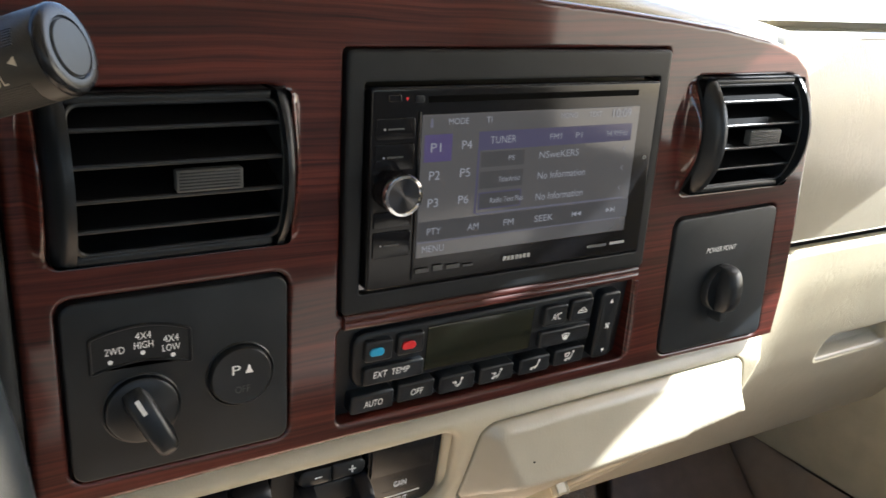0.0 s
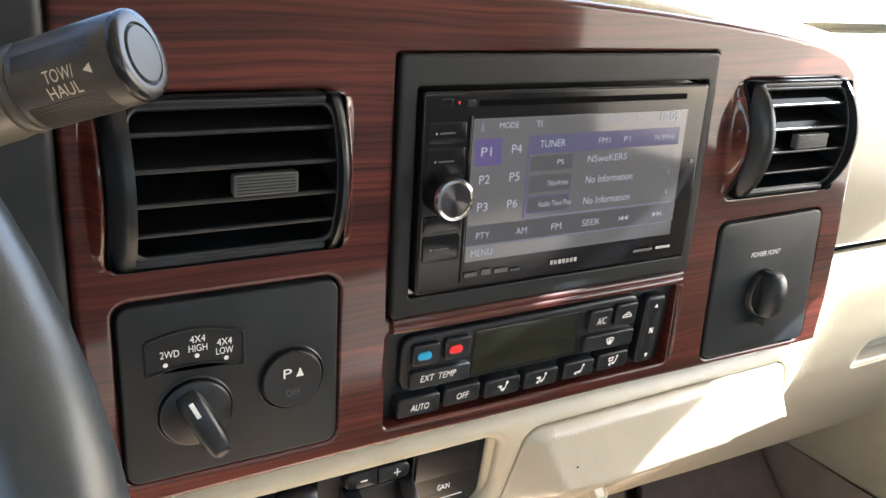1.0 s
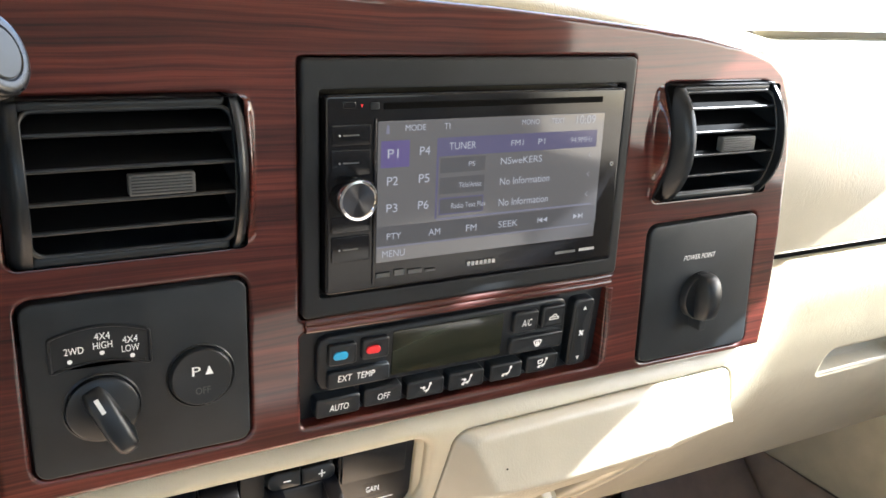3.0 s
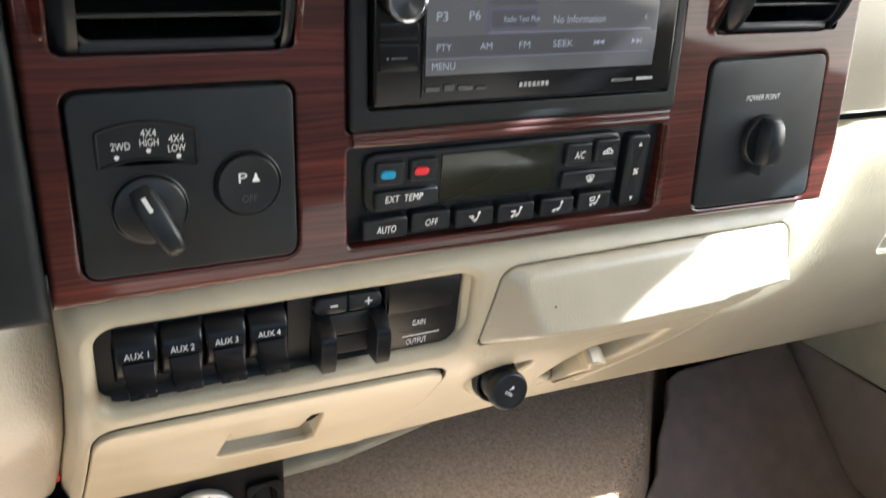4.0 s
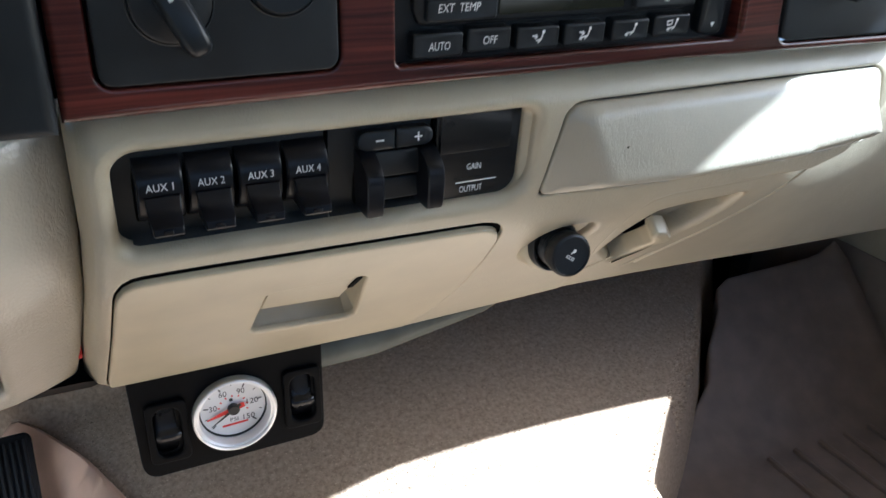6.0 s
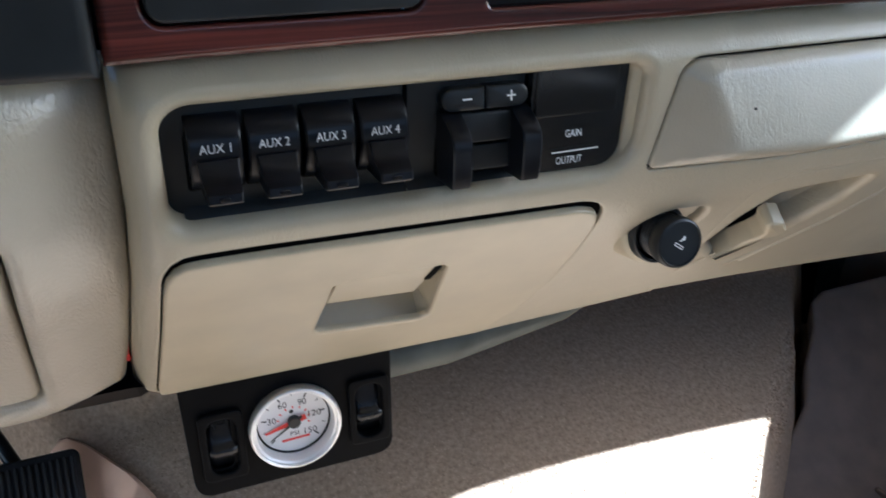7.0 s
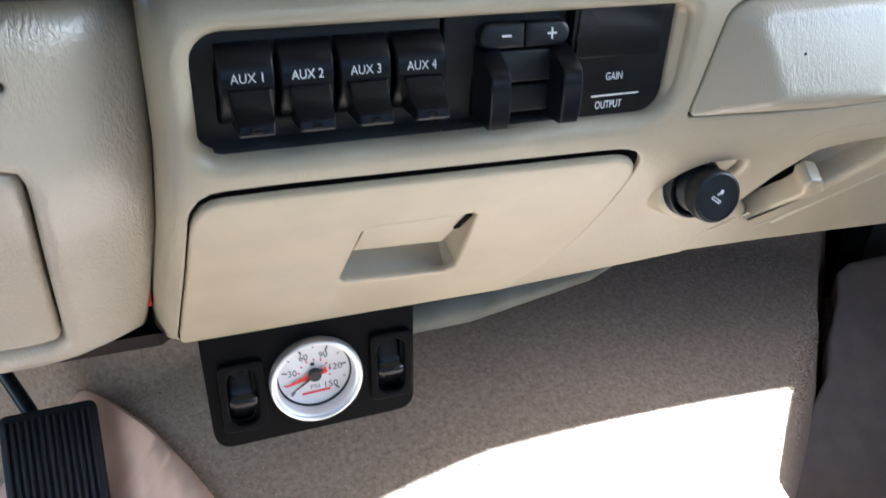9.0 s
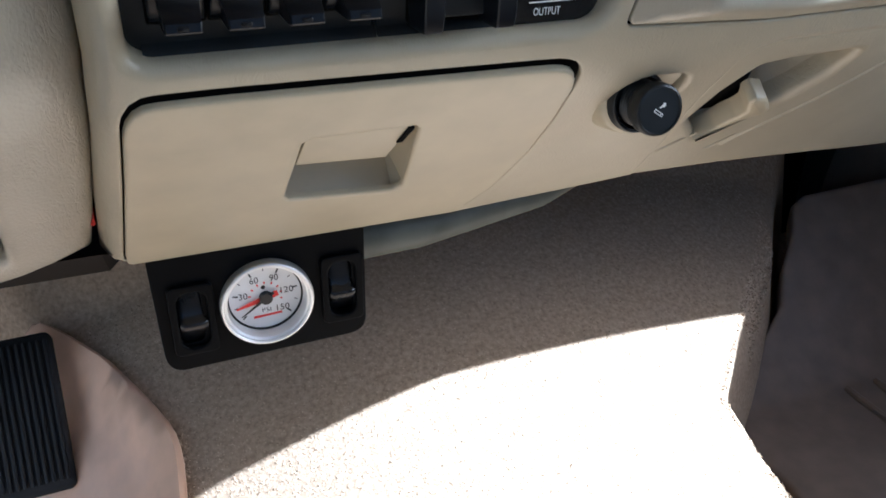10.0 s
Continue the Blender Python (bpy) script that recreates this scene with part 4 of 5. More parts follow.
for n in range(4):
    x0 = -0.2232 + 0.0221 * n
    x1 = x0 + 0.0200
    rk = swept(ROCKER, (x0, x1), 0.031, SWITCH, "rocker", bank)
    t0, t1 = x0 + 0.0026, x1 - 0.0018
    tabp = swept(TAB, (t0, t1), 0.024, SWITCH, "toggle_tab", rk, 0.0006)
    words(f"AUX {n + 1}", x0 + 0.0098, 0.4331, 0.0149, 0.0035, rk, WHITE_INK, 0.0118)
    part("lamp_window", plate(rrect((t0 + t1) / 2 - 0.0024, 0.4160, (t0 + t1) / 2 + 0.0020, 0.4178, 0.0009), 0.0024, 0.0060, 0.0002), PIANO, tabp)
    part("well", box(x0 - 0.0009, x1 + 0.0009, 0.0262, 0.0320, 0.4138, 0.4452, 0.001), VOID, rk)

recess_shade_strip(-0.2270, -0.1350, bank)
brake = thing("trailer_brake_controller", "black trailer brake controller with two slide levers", "brake controller")
part("face_plate", plate(rrect(-0.1345, 0.4030, -0.0810, 0.4530, 0.001), -0.0005, 0.012, 0.0006, BANKY), BLACK, brake)
for x0, x1, rr, t in ((-0.1212, -0.1022, (0.0047, 0.0006, 0.0006, 0.0047), "-"), (-0.1018, -0.0822, (0.0006, 0.0047, 0.0047, 0.0006), "+")):
    b = part("gain_button", plate(rrect(x0, 0.4358, x1, 0.4458, rr), 0.0190, 0.03, 0.0014, dish=-0.0005), BLACK_SOFT, brake)
    cx = (x0 + x1) / 2 + (0.0012 if t == "-" else 0.0014)
    bars = [[(-1.8, 0), (1.8, 0)]] + ([[(0, -2.0), (0, 2.0)]] if t == "+" else [])
    strokes(bars, 0.0008, cx, 0.4410, 0.0183, b, WHITE_INK)
recess_shade_strip(-0.1345, -0.0490, brake)
part("slide_track", box(-0.1215, -0.0800, 0.0275, 0.034, 0.4060, 0.4355, 0.0015), VOID, brake)
part("bridge_bar", box(-0.1160, -0.0880, 0.0205, 0.030, 0.4215, 0.4345, 0.001), BLACK, brake)
part("bridge_bar", box(-0.1160, -0.0880, 0.0225, 0.030, 0.4085, 0.4200, 0.001), BLACK, brake)
SLIDER = ((0.4358, 0.0235, 0.0), (0.4350, 0.0200, 0.0), (0.4332, 0.0160, 0.0), (0.4308, 0.0118, 0.0), (0.4290, 0.0092, 0.0), (0.4262, 0.0072, 0.0), (0.4220, 0.0066, 0.0), (0.4170, 0.0070, 0.0), (0.4125, 0.0074, 0.0), (0.4080, 0.0082, 0.0002), (0.4060, 0.0090, 0.0004), (0.4054, 0.0104, 0.0005), (0.4058, 0.0200, 0.0004))
for x0 in (-0.1212, -0.0898):
    swept(SLIDER, (x0, x0 + 0.0086), 0.0275, SWITCH, "slide_lever", brake, 0.0006, 30)
GAIN_LOOP = rrect(-0.0800, 0.4032, -0.0330, 0.4530, (0.001, 0.010, 0.002, 0.001))
gain = part("gain_panel", plate(GAIN_LOOP, -0.0060, 0.012, 0.0008, BANKY), GAIN_GLOSS, brake, "glossy black gain panel")
# raised plate whose step imitates the edge of a reflection
part("upper_gain_plate", plate(rrect(-0.0785, 0.4300, -0.0385, 0.4520, 0.001), -0.0070, 0.004, 0.0006, BANKY), GAIN_GLOSS, brake, "smoked glossy upper plate of the gain panel, its step added for a reflection edge")
GP = skin(PROFILE_Z, PROFILE_Y, 0.0064)
for t, x, z, h, w, sl in (("GAIN", -0.0585, 0.4204, 0.0032, 0.0080, 0.12), ("OUTPUT", -0.0590, 0.4075, 0.0032, 0.0130, 0.14)):
    words(t, x, z, GP(0, z, 0)[1] - 0.0003, h, gain, WHITE_INK, w, sl, m=pose(x, GP(0, z, 0)[1] - 0.0011, z, 78, 0, 0))
strokes([[(-11.5, 0), (11.5, 0.2)]], 0.0006, -0.0565, 0.4117, GP(0, 0.4117, 0)[1] - 0.0012, gain, WHITE_INK, "line")

# ---- lighter ----
lighter = thing("cigarette_lighter", "black round push-in cigarette lighter in tan socket", "lighter")
axis = Matrix.Translation((0.0142, 0.0550, 0.3488)) @ Vector((-0.01, -0.995, 0.08)).to_track_quat("Z", "Y").to_matrix().to_4x4() @ Matrix.Diagonal((0.99, 0.99, 1, 1))
dishing = Shell()
prev = None
for k, d in ((0.0, 0.0045), (0.25, 0.0070), (0.6, 0.0095), (1.0, 0.0115)):
    here = dishing.ring([LOW(u, v, d) for u, v in lighter_ring(0.0166 - 0.003 * k, 0.0109 - 0.005 * k, 0.0150 * (1 - 0.5 * k), 0.0050 * (1 - 0.5 * k))])
    if prev:
        dishing.bridge(prev, here)
    prev = here
part("socket_hollow", dishing, TAN_SMOOTH, lighter, "tan moulded hollow round the socket", smooth=60)
part("boss", turned([(0.0210, -0.035), (0.0198, -0.012), (0.0192, -0.004), (0.0182, -0.0010), (0.0166, 0.0005)], 40, axis, close=False), TAN_SMOOTH, lighter, "tan moulded boss round the socket")
part("socket", turned([(0.0166, -0.010), (0.0166, 0.0050), (0.0158, 0.0066), (0.0143, 0.0064), (0.0132, -0.010)], 40, axis, close=False), BLACK_SOFT, lighter)
knob_axis = axis @ Matrix.Diagonal((0.93, 0.93, 1, 1))
lk = part("knob", turned([(0.0115, -0.005), (0.0115, 0.003), (0.0134, 0.004), (0.0126, 0.0052), (0.0134, 0.0064), (0.0126, 0.0076), (0.0134, 0.0088), (0.0126, 0.0100), (0.0134, 0.0112), (0.0126, 0.0124), (0.0134, 0.0140), (0.0142, 0.0150), (0.0148, 0.0170), (0.0148, 0.0225), (0.0142, 0.0240), (0.0130, 0.0245), (0.0126, 0.0238), (0.0001, 0.0238)], 48, knob_axis), BLACK_SOFT, lighter, smooth=30)
im = knob_axis @ pose(0, 0, 0.0242)
strokes([[(-4.2, -2.6), (1.6, -1.2), (1.2, 0.2), (-4.6, -1.2), (-4.2, -2.6)], [(0.2, -1.5), (-0.2, 0)]], 0.0006, 0, 0, 0, lk, WHITE_INK, m=im @ pose(0.001, -0.0015, 0, 0, 0, -48))
area([(-0.8, 1.6), (0.2, 1.2), (1.4, 1.8), (2.6, 1.6), (3.6, 2.6), (3.4, 4.0), (2.0, 4.2), (1.2, 3.0), (0.4, 2.4)], 0, 0, 0, lk, WHITE_INK, "symbol", m=im)

lighter.location = (-0.0016, 0.0, 0.0008)

# ---- driver's side ----
cluster = tagged(new("instrument_surround"), "matte black instrument cluster surround beside the wood trim", "dash panel")
part("surround", sheet([(-0.75, 0.4705), (-0.2525, 0.4695), (-0.2525, 0.74), (-0.75, 0.74)], (), lambda u, v, d: (u, -0.004 + 0.10 * (0.2525 + u) ** 2 + d, v), 0.03, (0.004, 0.03)), BLACK, cluster)
DRV = skin(PROFILE_Z, PROFILE_Y, -0.005)


def drv(u, v, d):
    x, y, z = DRV(u, v, d)
    return (x, y - 0.004 + 5.5 * max(0.0, u + 0.330) ** 2, z)


drv_outline = [(-0.2708, 0.2720), (-0.2660, 0.30), (-0.2582, 0.355), (-0.2550, 0.40), (-0.2535, 0.43), (-0.2532, 0.463), (-0.75, 0.466), (-0.75, 0.2650), (-0.312, 0.2650), (-0.302, 0.2660)]
knee_loop = softened([(-0.3050, 0.2750), (-0.2985, 0.335), (-0.2935, 0.3800), (-0.2930, 0.4050), (-0.3200, 0.4080), (-0.74, 0.4080), (-0.74, 0.2750)], 0.012)
slots = [rrect(-0.340, z - 0.0018, -0.2935 + dx, z + 0.0018, 0.0017, 4) for z, dx in ((0.4540, 0.0), (0.4485, 0.0005), (0.4430, 0.0010), (0.4368, 0.0014))]
driver = tagged(new("driver_dash_panel"), "grained tan vinyl driver's side lower dashboard", "dash panel")
part("panel", sheet(drv_outline, [knee_loop, *slots], drv, 0.011, (0.006, 0.02), [(0.006, 0.016)] + [(0.0022, 0.014)] * 4), TAN_KNEE, driver, smooth=60)
# near-black box for the shade behind the slots
part("slot_shade_backing", box(-0.36, -0.285, 0.0220, 0.034, 0.430, 0.460), VOID, driver)
# near-black sheet for the shade in the seam beside the panel
gap = Shell()
GB = skin(PROFILE_Z, PROFILE_Y, 0.052)
ra = [gap.ring([GB(x, z, 0) for z in np.linspace(0.262, 0.47, 12)]) for x in (-0.30, -0.232)]
gap.bridge(*ra, False)
part("gap_shade_backing", gap, VOID, driver)
knee = tagged(new("knee_panel"), "creased tan vinyl knee panel under the steering column", "dash panel")
part("panel", sheet(grown(knee_loop, -0.0055), (), lambda u, v, d: drv(u, v, d + 0.005), 0.014, (0.004, 0.016)), TAN_KNEE, knee, smooth=60)

lever = thing("gear_lever", "black column shift lever with a tow/haul button end", "gear lever")
AX = Vector((0.747, -0.584, 0.326)).normalized()
LV = Matrix.Translation((-0.2372, -0.0604, 0.6727)) @ AX.to_track_quat("Z", "Y").to_matrix().to_4x4()
part("stalk", turned([(0.0128, -0.17), (0.0138, -0.075), (0.0144, -0.050), (0.0142, -0.0355), (0.0134, -0.0290)], 40, LV), LEVER_STALK_LIT, lever, "dark grey tapering stalk")
sl = part("sleeve", turned([(0.0128, -0.0300), (0.0137, -0.0292), (0.0140, -0.0275), (0.0137, -0.0258), (0.0128, -0.0250), (0.0137, -0.0240), (0.0139, -0.004), (0.0139, 0.0092), (0.0134, 0.0098)], 56, LV), LEVER, lever)
part("end_ring", turned([(0.0132, 0.0094), (0.0139, 0.0100), (0.0140, 0.0110), (0.0136, 0.0121), (0.0126, 0.0128), (0.0112, 0.0131), (0.0096, 0.0131), (0.0090, 0.0125)], 56, LV), LEVER_END, lever, "glossy charcoal rounded end ring")
part("end_button", turned([(0.0088, 0.0110), (0.0088, 0.0128), (0.0083, 0.0134), (0.0001, 0.0137)], 40, LV), LEVER_CAP, lever, "flat grey push button in the end")
E1 = Vector((-0.607, -0.795, -0.03))
E1 = (E1 - AX * E1.dot(AX)).normalized()
E2 = AX.cross(E1)
E2 = E2 if E2.z > 0 else -E2


def wrap(ob, along, around, radius=0.01402):
    """Winds flat lettering round the lever's sleeve."""
    for v in ob.data.vertices:
        p = Vector((v.co.x, v.co.z))
        t = (p.y + around) / radius
        v.co = Vector((-0.2372, -0.0604, 0.6727)) + AX * (p.x + along) + radius * (math.cos(t) * E1 + math.sin(t) * E2)


LEVER_INK = material("pale lever print", (0.55, 0.50, 0.40), 0.6)
wrap(words("TOW/", 0, 0, 0, 0.0038, sl, LEVER_INK, 0.0098), -0.0072, 0.0012)
wrap(words("HAUL", 0, 0, 0, 0.0038, sl, LEVER_INK, 0.0108), -0.0072, -0.0036)
wrap(area([(-1.4, 0.0), (1.2, -1.5), (1.2, 1.5)], 0, 0, 0, sl, LEVER_INK, "arrow"), 0.0022, 0.0004)
for k in [*range(14), *range(-20, -13)]:
    t = (-0.0068 - 0.00085 * k) / 0.0139
    rad = math.cos(t) * E1 + math.sin(t) * E2
    o = Vector((-0.2372, -0.0604, 0.6727)) + rad * 0.01385
    part("sleeve_rib", tube([o - AX * 0.022, o + AX * 0.004], 0.00024, 6), LEVER, sl)

wheel = thing("steering_wheel", "dark grey leather-wrapped steering wheel rim", "steering wheel")
WC = Vector((-0.4605, -0.189, 0.588))
WU, WV = Vector((1, 0, 0)), Vector((0, 0.49, 0.872))
WN = WV.cross(WU)
rim = Shell()
rings = []
for k in range(96):
    t = 2 * math.pi * k / 96
    o = math.cos(t) * WU + math.sin(t) * WV
    rings.append(rim.ring([WC + o * (0.19 + 0.0155 * math.cos(q)) + WN * 0.017 * math.sin(q) for q in np.linspace(0, 2 * math.pi, 20, endpoint=False)]))
for p, q in zip(rings, rings[1:] + rings[:1]):
    rim.bridge(p, q)
part("rim", rim, GREY_WHEEL, wheel, smooth=80)
part("hub", turned([(0.075, -0.03), (0.08, 0.0), (0.07, 0.02), (0.0001, 0.026)], 40, Matrix.Translation(WC) @ (-WN if WN.y > 0 else WN).to_track_quat("Z", "Y").to_matrix().to_4x4()), GREY_WHEEL, wheel)
for t in (200, 340, 270):
    o = math.cos(radians(t)) * WU + math.sin(radians(t)) * WV
    part("spoke", tube([WC + o * 0.06, WC + o * 0.185], 0.011, 12), GREY_WHEEL, wheel)
part("column", tube([WC, WC + Vector((0, 0.30, -0.15))], 0.045, 24), BLACK, wheel)

# ---- under the dash ----
air = thing("air_gauge_panel", "black metal bracket with air pressure gauge and two rocker switches", "gauge panel")
GY = 0.1525
bracket_loop = [(-0.2305, 0.1719), (-0.1190, 0.1743), (-0.1130, 0.1768), (-0.1108, 0.1825), (-0.1098, 0.2580), (-0.2402, 0.2580), (-0.2381, 0.1815), (-0.2357, 0.1750)]
part("bracket", sheet(softened(bracket_loop, 0.003), [circle(-0.1738, 0.2115, 0.0255, 40), rrect(-0.2290, 0.1905, -0.2130, 0.2295, 0.005), rrect(-0.1345, 0.1905, -0.1185, 0.2295, 0.005)], flat(GY), 0.012, (0.0006, 0.002), (0.0003, 0.002)), BLACK_MATT, air)
for x0, lift in ((-0.2318, -0.0020), (-0.1385, 0.0010)):
    lay = lambda u, v, d, lift=lift: (u, GY - 0.0035 + d, v + lift)
    sw = part("rocker_switch", sheet(rrect(x0 + 0.0005, 0.1868, x0 + 0.0255, 0.2332, 0.0030), [rrect(x0 + 0.0042, 0.1905, x0 + 0.0218, 0.2295, 0.0072, 8)], lay, 0.01, (0.0010, 0.0034), (0.0016, 0.012)), BLACK_MATT, air)
    part("well", box(x0 + 0.003, x0 + 0.023, GY + 0.006, GY + 0.010, 0.189 + lift, 0.231 + lift), VOID, sw)
    s = Shell()
    prev = None
    for z, y in ((0.2290, 0.0050), (0.2240, 0.0036), (0.2180, 0.0022), (0.2125, 0.0006), (0.2100, -0.0012), (0.2088, -0.0032), (0.2076, -0.0043), (0.2060, -0.0045), (0.2040, -0.0036), (0.2010, -0.0014), (0.1975, 0.0014), (0.1912, 0.0050)):
        here = s.ring([(x0 + 0.0130 + 0.0083 * q, GY + y + 0.0016 * q ** 6, z + lift) for q in np.linspace(-1, 1, 11)])
        if prev:
            s.bridge(prev, here, False)
        prev = here
    part("paddle", s, ROCKER_BLACK, sw, smooth=60)
GC = pose(-0.1738, GY, 0.2115) @ FACE
gauge = part("gauge", turned([(0.0262, -0.03), (0.0262, 0.001), (0.0290, 0.0015)], 56, GC, close=False), BLACK_SOFT, air)
part("bezel", turned([(0.0292, 0.0005), (0.0292, 0.0045), (0.0284, 0.0065), (0.0274, 0.0070), (0.0266, 0.0064), (0.0264, 0.0048), (0.0258, 0.0050), (0.0248, 0.0044), (0.0243, 0.0025), (0.0236, -0.0028)], 64, GC, close=False), SILVER, gauge, "bright silver bezel ring")
part("inner_ring", turned([(0.0236, -0.0029), (0.0228, -0.0032), (0.0226, -0.0040)], 64, GC, close=False), BLACK_SOFT, gauge, "dark inner ring of the gauge")
dial_face = part("dial", turned([(0.0226, -0.0040), (0.0001, -0.0040)], 56, GC, close=False), DIAL, gauge, "white dial face")
GD = GC @ pose(0, 0, -0.0037)
for k in range(11):
    a = radians(222 - 264 * k / 10)
    r0, r1 = (0.0172, 0.0206) if k % 2 == 0 else (0.0186, 0.0206)
    s = Shell()
    d, w = Vector((math.cos(a), math.sin(a), 0)), 0.0005 if k % 2 == 0 else 0.0003
    nn = Vector((-d.y, d.x, 0)) * w
    s.cap(s.ring([GD @ p for p in (d * r0 - nn, d * r1 - nn, d * r1 + nn, d * r0 + nn)]))
    part("tick", s, BLACK_INK, dial_face)
for k, t in ((2, "30"), (4, "60"), (6, "90"), (8, "120"), (10, "150")):
    a = radians(222 - 264 * k / 10)
    words(t, 0, 0, 0, 0.0044, dial_face, BLACK_INK, 0.0027 * len(t), m=GD @ pose(0.0140 * math.cos(a), 0.0142 * math.sin(a), 0), name="numeral")
for k in range(1, 10):
    a = radians(222 - 264 * k / 10)
    s = Shell()
    d = Vector((math.cos(a), math.sin(a), 0))
    nn = Vector((-d.y, d.x, 0)) * 0.0005
    s.cap(s.ring([GD @ p for p in (d * 0.0092 - nn, d * 0.0108 - nn, d * 0.0108 + nn, d * 0.0092 + nn)]))
    part("red_tick", s, RED_INK, dial_face)
words("PSI", 0, 0, 0, 0.0030, dial_face, BLACK_INK, 0.0056, m=GD @ pose(0, -0.0095, 0))
s = Shell()
s.cap(s.ring([GD @ Vector(p) for p in ((-0.0085, -0.0148, 0), (0.0095, -0.0138, 0), (0.0095, -0.0122, 0), (-0.0085, -0.0130, 0))]))
part("logo_bar", s, RED_INK, dial_face)
area(circle(-1.0, 7.0, 1.4, 14), 0, 0, 0, dial_face, BLACK_INK, "pivot_dot", m=GD)
for a, tail, mat, name, h, wide in ((196, 0.0080, RED_INK, "red_needle", 0.0014, 0.0021), (214, 0.0060, BLACK_INK, "black_needle", 0.0022, 0.0012)):
    s = Shell()
    d = Vector((math.cos(radians(a)), math.sin(radians(a)), 0))
    nn = Vector((-d.y, d.x, 0))
    z = Vector((0, 0, h))
    s.cap(s.ring([GD @ (p + z) for p in (-d * tail - nn * wide, d * 0.0005 - nn * wide, d * 0.0195 - nn * wide * 0.3, d * 0.0195 + nn * wide * 0.3, d * 0.0005 + nn * wide, -d * tail + nn * wide)]))
    part(name, s, mat, gauge)
part("hub", turned([(0.0041, 0.0), (0.0041, 0.0032), (0.0035, 0.0040), (0.0001, 0.0041)], 28, GD), BLACK_INK, gauge)


def tunnel_z(x, y):
    k = 0.6 if x < 0.03 else 0.32
    z = 0.092 - k * (x - 0.03) ** 2
    return z + (0.36 * (y - 0.17) if y > 0.17 else 0.22 * (y - 0.17))


def right_crest(y):
    return float(np.interp(y, [-0.6, 0.0, 0.06, 0.109, 0.186, 0.264, 0.358, 0.46], [0.153, 0.153, 0.155, 0.162, 0.237, 0.318, 0.398, 0.48]))


def left_crest(y):
    return float(np.interp(y, [-0.6, 0.10, 0.18, 0.219, 0.252, 0.31, 0.371, 0.46], [-0.24, -0.240, -0.237, -0.235, -0.250, -0.279, -0.321, -0.38]))


def carpet_at(x, y):
    """The carpeted hump, rolling off steeply to the footwells."""
    r, l = right_crest(y), left_crest(y)
    z = tunnel_z(min(max(x, l), r), y)
    if x > r:
        t, w = x - r, float(np.interp(y, [0.12, 0.24], [0.011, 0.026]))
        z -= 5.0 * max(0.0, t - w) + 0.85 * w * min(1.0, t / w) ** 2
    if x < l:
        t = l - x
        z -= 2.2 * max(0.0, t - 0.01) + 0.012 * smooth_step(t / 0.02)
    return max(z, -0.11)


xs = np.concatenate([np.linspace(-0.72, -0.42, 8)[:-1], np.linspace(-0.42, 0.55, 110), np.linspace(0.55, 0.72, 6)[1:]])
ys = np.concatenate([np.linspace(-1.2, -0.15, 10)[:-1], np.linspace(-0.15, 0.46, 70)])
s = Shell()
rows = [s.ring([(x, y, carpet_at(x, y) + (0 if y < 0.30 else 0.9 * max(0, y - 0.36))) for x in xs]) for y in ys]
for a, b in zip(rows, rows[1:]):
    s.bridge(a, b, False)
carpet = part("floor", s, CARPET, None, smooth=80)
tagged(carpet, "brown-tan carpet over the floor and transmission hump", "carpet", kind="structure")
# pile
rng = np.random.default_rng(4)
N = 100000
px, py = rng.uniform(-0.36, 0.36, N), rng.uniform(0.0, 0.36, N)
vs, fs = [], []
for x, y in zip(px, py):
    if x > right_crest(y) + (0.006 if y < 0.18 else 0.028) or x < left_crest(y) - 0.04:
        continue
    z = carpet_at(x, y) - 0.001
    h, w, a = rng.uniform(0.0007, 0.0015), rng.uniform(0.0012, 0.0023), rng.uniform(0, 6.283)
    lx, ly = rng.normal(0, 0.0012, 2)
    n = len(vs)
    vs += [(x + w * math.cos(a + k * 2.094), y + w * math.sin(a + k * 2.094), z) for k in range(3)] + [(x + lx, y + ly, z + h)]
    fs += [(n, n + 1, n + 3), (n + 1, n + 2, n + 3), (n + 2, n, n + 3)]
me = bpy.data.meshes.new("carpet_pile")
me.from_pydata(vs, [], fs)
me.materials.append(PILE)
tagged(new("carpet_pile", me), "short looped brown-tan carpet pile", "carpet", kind="stuff")

# passenger mat
def mat_z(x, y):
    return float(np.interp(y, [-0.4, 0.19, 0.215, 0.35, 0.40], [-0.050, -0.052, -0.040, 0.092, 0.145]))


mat_loop = [(0.245, -0.3), (0.63, -0.3), (0.645, 0.20), (0.640, 0.335), (0.625, 0.345), (0.455, 0.342), (0.437, 0.336), (0.427, 0.318), (0.395, 0.290), (0.375, 0.262), (0.308, 0.222), (0.280, 0.203), (0.255, 0.14)]
mat = tagged(new("passenger_floor_mat"), "dark brown rubber floor mat with moulded ridges", "floor mat")
part("mat", sheet(mat_loop, (), lambda u, v, d: (u, v, mat_z(u, v) + 0.012 - 0.010 * min(1, 0) - d + 0.018 * max(0, 1 - abs(u - 0.625) / 0.025)), 0.02, (0.006, 0.03)), MAT, mat, smooth=60)
for k in range(7):
    x = 0.40 + 0.038 * k
    part("ridge", tube([(x, y, mat_z(x, y) + 0.013) for y in np.linspace(0.185, 0.05, 10)], 0.004, 8), MAT, mat)

